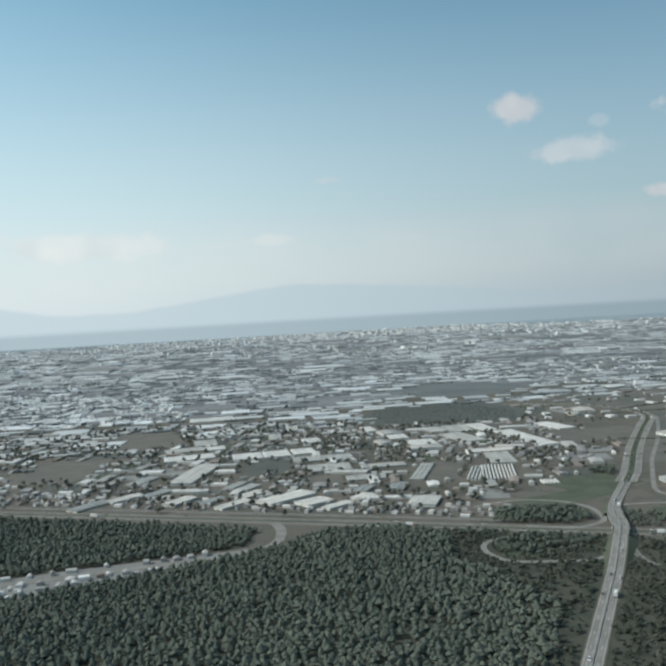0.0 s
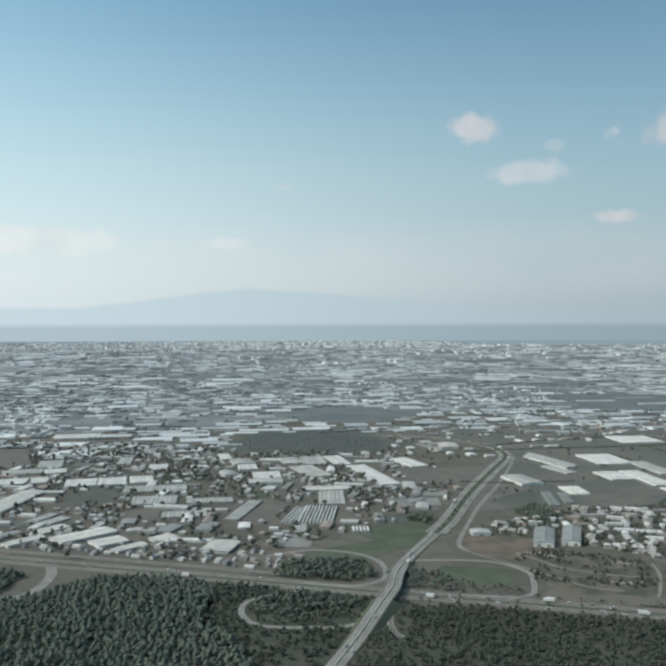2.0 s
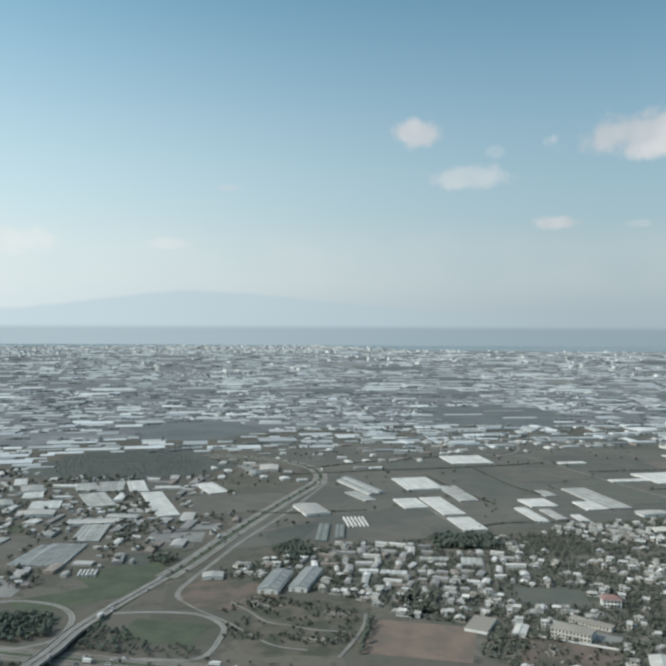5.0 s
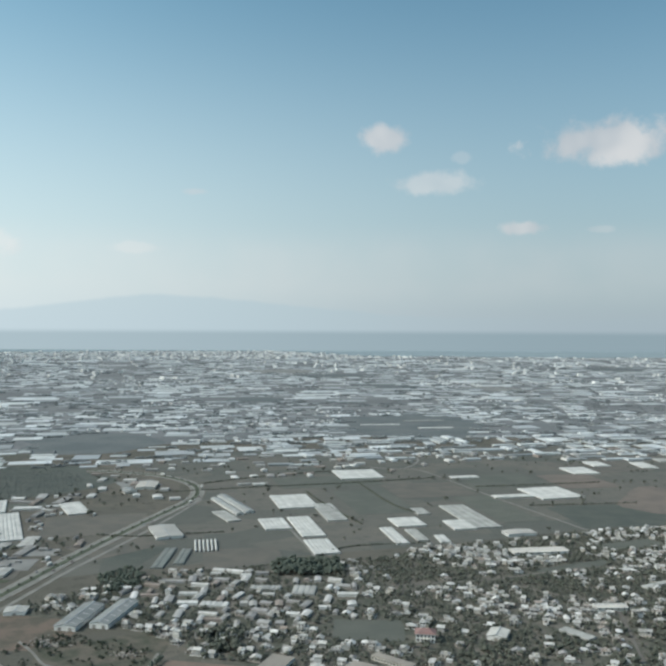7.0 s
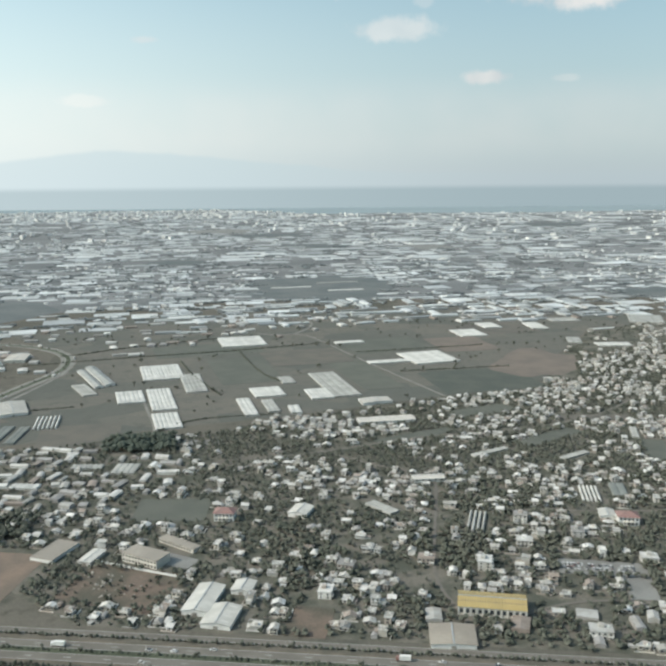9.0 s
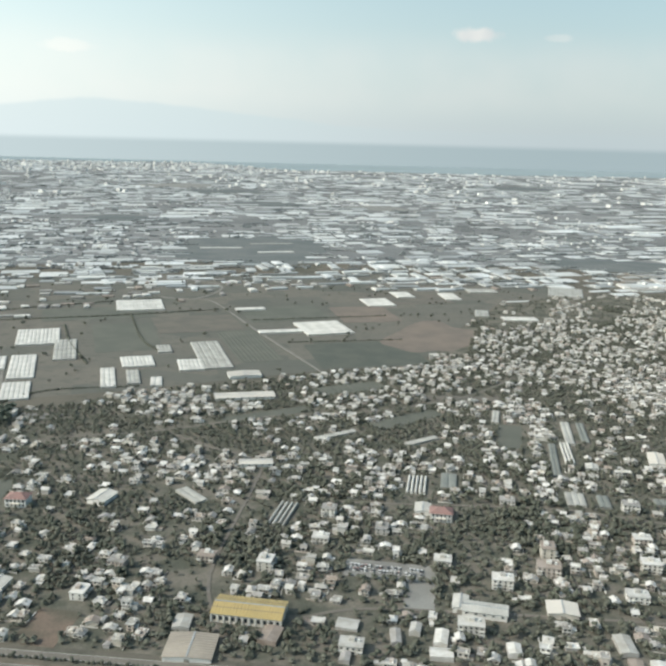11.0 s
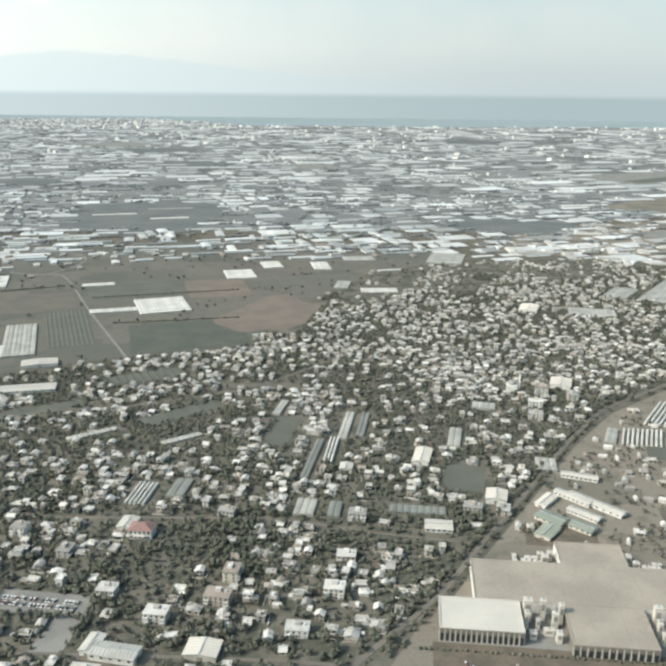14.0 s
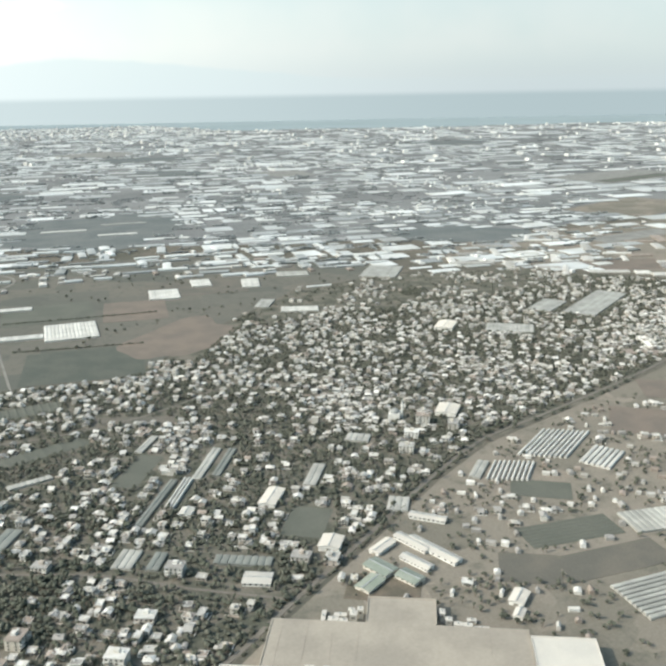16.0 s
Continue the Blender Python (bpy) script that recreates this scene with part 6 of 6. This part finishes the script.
wood("yard_trees", [(392, 214), (440, 250), (520, 296), (610, 320), (640, 300), (560, 215), (500, 150), (440, 160), (405, 196)], 3.8, LEAFY, "garden trees among the yards beyond the road", LEAF, lambda x, y: 0.42 + 1.4 * noise.noise(Vector((x * 0.05, y * 0.05, 11.0))), 0.3, (0.35, 0.75))
wood("east_trees", EAST, 6.0, LEAFY, "scattered trees and hedges beyond the road", LEAF, lambda x, y: 0.15 + 1.0 * noise.noise(Vector((x * 0.03, y * 0.03, 8.0))), 0.6, (0.4, 0.8))


def single_tree(kind, x, y, z, label, leaf, group, store={}):
    key = (id(kind), leaf.name)
    m = pose(x, y, z, 0, 0, tr.uniform(0, 360))
    if key not in store:
        store[key] = [("trunk", kind[0].mesh("trunk", BARK), (0, 0, 0)), ("crown", kind[1].mesh("crown", leaf), (0, 0, 0))]
    return repeat(store[key], "tree", m, label, "tree", group)


for k, q in enumerate(diagonal_line[2:70:2]):
    n = sideways(diagonal_line)[2 + 2 * k]
    d = 2.6 if k % 3 else -2.6
    single_tree(LEAFY[k % 5], q[0] + n[0] * d, q[1] + n[1] * d, 0, "roadside tree along the straight road", LEAF, "trees along the straight road")


def hedge(name, pts, label, size=0.9, gaps=0.0):
    """A low ragged hedge along a line."""
    s = Shape()
    for q in smooth_line(pts, 1.6):
        r = size * tr.uniform(0.6, 1.15)
        if tr.random() < gaps:
            continue
        s.add(clump(q[0] + tr.uniform(-0.3, 0.3), q[1] + tr.uniform(-0.3, 0.3), r * 0.7, r, r * 0.8, tr), ICO_F)
    return tagged(new(name, s.mesh(name, LEAF)), label, "hedge", "", "stuff")


for pts in ([(30, 690), (120, 690), (200, 686), (280, 690)], [(296, 640), (350, 634), (410, 628)], [(150, 660), (150, 600), (156, 540)], [(205, 690), (200, 600), (206, 560)],
            [(300, 470), (330, 466), (372, 478)], [(-20, 560), (10, 548), (60, 545)], [(60, 460), (96, 466), (130, 486), (180, 480)], [(300, 560), (345, 552), (385, 545)],
            [(60, 715), (140, 740), (240, 752)]):
    hedge("hedge", pts, "low dark hedge along a field edge")

hedge("hedge", [on_hall(u, -4.5) for u in (-6, 10, 30, 50, 70, 95)], "dark hedge before the halls", 0.7)
for off in (2.7, -2.7):
    side = sideways(diagonal_line)
    hedge("tree_row", [tuple(q[:2] + n * off * 0.75) for q, n in list(zip(diagonal_line, side))[3:60:2]], "ragged row of trees along the straight road", 0.85, 0.4)
for off in (0.0, 8.6, -8.4):
    hedge("hedge", [p for p in offset(HWY, off) if p[0] > -40], "dark clipped hedge along the highway", 0.7)

# rows of trees along the highway and round the clay pitch
TINY = [broadleaf(random.Random(90 + k), 1.3 + 0.15 * k, 0.7 + 0.1 * k, 4, 4) for k in range(4)]
for off, step in ((8.2, 2), (0.0, 3), (-7.8, 3)):
    side = sideways(hwy_line)
    for q, n in list(zip(hwy_line, side))[4::step]:
        if -120 < q[0] < 200:
            single_tree(TINY[tr.randrange(4)], q[0] + n[0] * off, q[1] + n[1] * off, 0, "small roadside tree by the highway", LEAF, "trees along the highway")
for k in range(12):
    single_tree(LEAFY[k % 5], -17.5 + 15.5 * k / 11 + 0.5 * math.sin(k * 2.3), 307 + 33 * k / 11, 0, "dark round tree beside the clay pitch", PINE, "trees beside the pitch")
side = sideways(north_line)
for q, n in list(zip(north_line, side))[2::3]:
    single_tree(TINY[tr.randrange(4)], q[0] + n[0] * 0.2, q[1] + n[1] * 0.2, 0, "roadside tree along the avenue", LEAF, "trees along the avenue")

# ---- the far plain ----


def spread_places(n, near, far, left, right):
    """Random places in a fan of directions (degrees to the right of +y), evenly over its area."""
    r = np.sqrt(fr.uniform(near ** 2, far ** 2, n))
    a = np.radians(fr.uniform(left, right, n))
    return r * np.sin(a), r * np.cos(a)


TAKEN = []


def plain_blocks(n, near, far, wide, deep, tall, name, label, mat, keep_share=None, ridge=True, left=-34, right=56, turn=-6.0, wobble=4.0, gap=3.0):
    """Long low blocks scattered over the plain, none upon another."""
    x, y = spread_places(n, near, far, left, right)
    x = x - 60
    ok = clear_of(x, y, 8.0) & (y < np.array([shore(a) for a in x]) - 20)
    ok &= ~inside(x, y, TOWN) & ~inside(x, y, FIELDS)
    if keep_share is not None:
        ok &= fr.random(n) < np.array([keep_share(a, b) for a, b in zip(x, y)])
    s, c, q = Shape(), math.cos(radians(turn)), math.sin(radians(turn))
    for px, py in zip(x[ok], y[ok]):
        w, d, h = fr.uniform(*wide), fr.uniform(*deep), fr.uniform(*tall)
        if ridge:
            u, v = px * c + py * q, -px * q + py * c
            if TAKEN:
                t = np.array(TAKEN)
                if ((abs(t[:, 0] - u) < (t[:, 2] + w) / 2 + 1) & (abs(t[:, 1] - v) < (t[:, 3] + d) / 2 + gap)).any():
                    continue
            TAKEN.append((u, v, w, d))
        b = shed(d, w, h * 0.6, h * 0.4) if ridge else Shape().box(-d / 2, d / 2, -w / 2, w / 2, 0, h)
        s.join(b.moved(px, py, 0.1, 90 + turn + 9 * noise.noise(Vector((px * 0.002, py * 0.002, 21.0))) + fr.uniform(-wobble, wobble)))
    return tagged(new(name, s.mesh(name, mat)), label, "greenhouses" if ridge else "houses", "", "stuff")


def patches(x, y):
    return min(1.0, max(0.05, 0.60 + 1.5 * noise.noise(Vector((x * 0.0035, y * 0.0045, 5.0))) + 0.5 * noise.noise(Vector((x * 0.012, y * 0.02, 8.0)))))


for near, far, n, wide, deep, tall, where in ((760, 1500, 2600, (22, 56), (10, 34), (0.5, 0.9), "near_plain"), (1450, 2700, 3600, (30, 95), (14, 46), (0.5, 1.0), "plain"), (2600, 4850, 4200, (40, 140), (20, 80), (0.6, 1.2), "far_plain")):
    plain_blocks(n, near, far, wide, deep, tall, "tunnels_of_the_" + where, "long pale plastic tunnels on the plain", FAR_FILM, patches)
    plain_blocks(n * 2, near, far, (wide[0] * 0.35, wide[1] * 0.5), (deep[0] * 0.4, deep[1] * 0.4), tall, "small_tunnels_of_the_" + where, "short plastic tunnels between the larger ones", FAR_FILM, patches, gap=1.5)


def hamlets(x, y):
    return min(1.0, max(0.0, -0.1 + 2.2 * noise.noise(Vector((x * 0.004, y * 0.004, 12.0)))))


plain_blocks(5200, 740, 2200, (2.5, 6), (2.5, 5), (1.2, 2.6), "houses_of_the_plain", "white houses of the villages on the plain", WHITEWASH, hamlets, False, wobble=45)


def coast_town(x, y):
    return 0.2 + (0.8 if y > 3500 and -900 < x < 1500 else 0.0)


plain_blocks(4200, 2200, 4900, (6, 15), (6, 12), (2.5, 8), "houses_of_the_coast", "white blocks of the far coastal town", WHITEWASH, coast_town, False, wobble=45)


VILLAGE = [(-640, 980), (-556, 930), (-359, 850), (-340, 900), (-375, 1146), (-675, 1454), (-760, 1300)]
vx, vy = fr.uniform(-760, -340, 800), fr.uniform(850, 1454, 800)
cluster = Shape()
for a, b in zip(vx, vy):
    if inside([a], [b], VILLAGE)[0]:
        w, d = fr.uniform(3, 7), fr.uniform(3, 6)
        cluster.join(Shape().box(-w / 2, w / 2, -d / 2, d / 2, 0, fr.uniform(1.0, 2.8)).moved(a, b, 0.1, fr.uniform(-40, 40)))
tagged(new("houses_of_the_western_village", cluster.mesh("houses", WHITEWASH)), "white houses of a close-built village", "houses", "", "stuff")


def tree_rows(n, near, far, size, name, label):
    x, y = spread_places(n, near, far, -34, 56)
    x = x - 60
    ok = clear_of(x, y, 3.0) & ~inside(x, y, TOWN) & ~inside(x, y, FIELDS) & (y < np.array([shore(a) for a in x]) - 30)
    s = Shape()
    for px, py in zip(x[ok], y[ok]):
        turn, m = radians(-6 + fr.uniform(-8, 8) + (90 if fr.random() < 0.2 else 0)), int(fr.integers(4, 13))
        for k in range(m):
            q = size * fr.uniform(0.6, 1.2)
            a, b = px + math.cos(turn) * k * size * 1.3, py + math.sin(turn) * k * size * 1.3
            s.add(clump(a, b, q * 0.75, q * 0.8, q * 0.85, tr), ICO_F)
    return tagged(new(name, s.mesh(name, HAZED_LEAF)), label, "trees", "", "stuff")


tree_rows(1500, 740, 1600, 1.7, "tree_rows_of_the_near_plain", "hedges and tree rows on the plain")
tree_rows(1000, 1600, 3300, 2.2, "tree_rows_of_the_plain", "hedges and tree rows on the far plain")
px, py = fr.uniform(-480, -30, 400), fr.uniform(420, 800, 400)
made = 0
for a, b in zip(px, py):
    w, d = fr.uniform(14, 34), fr.uniform(12, 26)
    if made < 70 and inside([a], [b], INDUSTRY)[0] and clear_of([a], [b], 0.42 * min(w, d))[0]:
        m, words = ((CROP, "dark green vegetable plot"), (TILTH, "grey-brown ploughed plot"), (GRASS, "dull grassy plot"), (POND, "dark overgrown plot"), (LOT, "pale dusty yard"))[int(fr.integers(0, 5))]
        field(a, b, w, d, -12 + fr.uniform(-5, 5), m, words, z=0.03)
        made += 1


sheds([p for p in offset(HWY, 17.0) if p[0] < -165] + [p for p in offset(HWY, 46.0) if p[0] < -150][::-1], 2200, "roadside_clutter", "small huts, stalls and stacked goods before the warehouses", FAR_ROOFS, (1.2, 3.4), (1.6, 5), -27, 10)
sheds(INDUSTRY, 1100, "workshop_roofs", "grey and white workshops and tunnels between the plots", FAR_ROOFS, (3.5, 9), (8, 24), -14, 9)
sheds(INDUSTRY, 3000, "workshop_huts", "small huts and houses between the workshops", FAR_ROOFS, (1.6, 4), (2.4, 6), -14, 14)
sheds([(-90, 640), (100, 660), (330, 770), (620, 700), (640, 800), (200, 860), (-20, 840)], 260, "farm_sheds", "scattered farm sheds", FAR_ROOFS, (4, 8), (6, 14), -6, 10)
sheds([(150, 790), (400, 760), (620, 700), (700, 760), (620, 930), (200, 960)], 340, "field_tunnels", "low plastic tunnels between the fields", FAR_FILM, (5, 11), (14, 36), 84, 6)
sheds([(640, 350), (900, 430), (1100, 700), (900, 820), (700, 700), (860, 540)], 300, "eastern_sheds", "scattered sheds and plastic tunnels to the east", FAR_ROOFS, (5, 12), (12, 40), -30, 10)

# ---- vehicles ----


def car_shapes():
    body = Shape()
    prof = [(-1.05, 0.18), (-1.05, 0.42), (-0.98, 0.47), (0.95, 0.44), (1.05, 0.36), (1.05, 0.18)]
    n = len(prof)
    body.v = [(x, -0.42, z) for x, z in prof] + [(x, 0.42, z) for x, z in prof]
    body.f = [(k, (k + 1) % n, n + (k + 1) % n, n + k) for k in range(n)] + [tuple(range(n - 1, -1, -1)), tuple(range(n, 2 * n))]
    body.m = [0] * len(body.f)
    cabin = Shape()
    cabin.v = [(x, s * y, z) for s in (-1, 1) for x, y, z in ((-0.85, 0.40, 0.47), (-0.6, 0.34, 0.74), (0.2, 0.34, 0.74), (0.55, 0.40, 0.46))]
    cabin.f = [(0, 3, 2, 1), (4, 5, 6, 7), (0, 1, 5, 4), (1, 2, 6, 5), (2, 3, 7, 6)]
    cabin.m = [0] * 5
    return body, cabin


def wheel_mesh(r, half):
    ring, s = tube(r, r, -half, half, 10), Shape()
    s.v, s.f, s.m = [(a, e, b) for a, b, e in ring.v], ring.f, ring.m
    return s.mesh("wheel", TYRE)


body, cabin = car_shapes()
wm = wheel_mesh(0.17, 0.06)
CAR = [("body", body.mesh("body", CAR_PAINT), (0, 0, 0)), ("cabin", cabin.mesh("cabin", GLASS), (0, 0, 0))]
CAR.append(("roof", Shape().box(-0.58, 0.18, -0.33, 0.33, 0.742, 0.78).mesh("roof", CAR_PAINT), (0, 0, 0), "cabin"))
CAR += [("wheel", wm, (wx, wy, 0.17)) for wx in (-0.65, 0.65) for wy in (-0.38, 0.38)]
wm = wheel_mesh(0.25, 0.1)
TRUCK = [("cargo_box", Shape().box(-2.4, 1.0, -0.6, 0.6, 0.45, 1.75).mesh("cargo_box", WALL_WHITE), (0, 0, 0)),
         ("cab", Shape().box(1.1, 2.0, -0.55, 0.55, 0.3, 1.35).mesh("cab", CAR_PAINT), (0, 0, 0)),
         ("windscreen", Shape().box(1.98, 2.03, -0.48, 0.48, 0.85, 1.25).mesh("windscreen", GLASS), (0, 0, 0), "cab"),
         ("chassis", Shape().box(-2.4, 2.0, -0.3, 0.3, 0.25, 0.45).mesh("chassis", TYRE), (0, 0, 0))]
TRUCK += [("wheel", wm, (wx, wy, 0.25)) for wx in (-1.8, -1.1, 1.5) for wy in (-0.5, 0.5)]


def car(x, y, z, deg, group):
    repeat(CAR, "car", pose(x, y, z, 0, 0, deg), "small saloon car in plain paint", "car", group)


def truck(x, y, z, deg):
    repeat(TRUCK, "truck", pose(x, y, z, 0, 0, deg), "white box truck on the road", "truck", "trucks on the roads")


def traffic(line, every, offs, lift, big=6):
    side = sideways(line)
    n = 0
    for k in range(3, len(line) - 3):
        for off in offs:
            if tr.random() > every:
                continue
            q, s = line[k], side[k]
            d = line[k + 1] - line[k - 1]
            z = (q[2] if len(q) > 2 else 0.0) + lift
            deg = math.degrees(math.atan2(d[1], d[0])) + (180 if off > 0 else 0)
            n += 1
            (truck(q[0] + s[0] * off, q[1] + s[1] * off, z, deg) if n % big == 0 else car(q[0] + s[0] * off, q[1] + s[1] * off, z, deg, "cars on the roads"))


traffic(hwy_line, 0.05, (-4.4, -2.4, 2.4, 4.4), 0.08)
traffic(avenue_line, 0.06, (-2.2, -1.1, 1.1, 2.2), 0.16)
traffic(north_line, 0.07, (-4.7, -3.1, 3.1, 4.7), 0.15)
for j in range(2):
    for k in range(20):
        if tr.random() < 0.8:
            a = radians(-30)
            u, v = -14 + 1.3 * k, -1.6 + 3.0 * j
            car(230.5 + u * math.cos(a) - v * math.sin(a), 233.8 + u * math.sin(a) + v * math.cos(a), 0.16, 60 + tr.uniform(-5, 5), "parked cars")
for k in range(12):
    u, v = tr.uniform(-8, 100), tr.uniform(-14, -6)
    car(*on_hall(u, v), 0.075, HALL_TURN + 90, "cars before the halls")
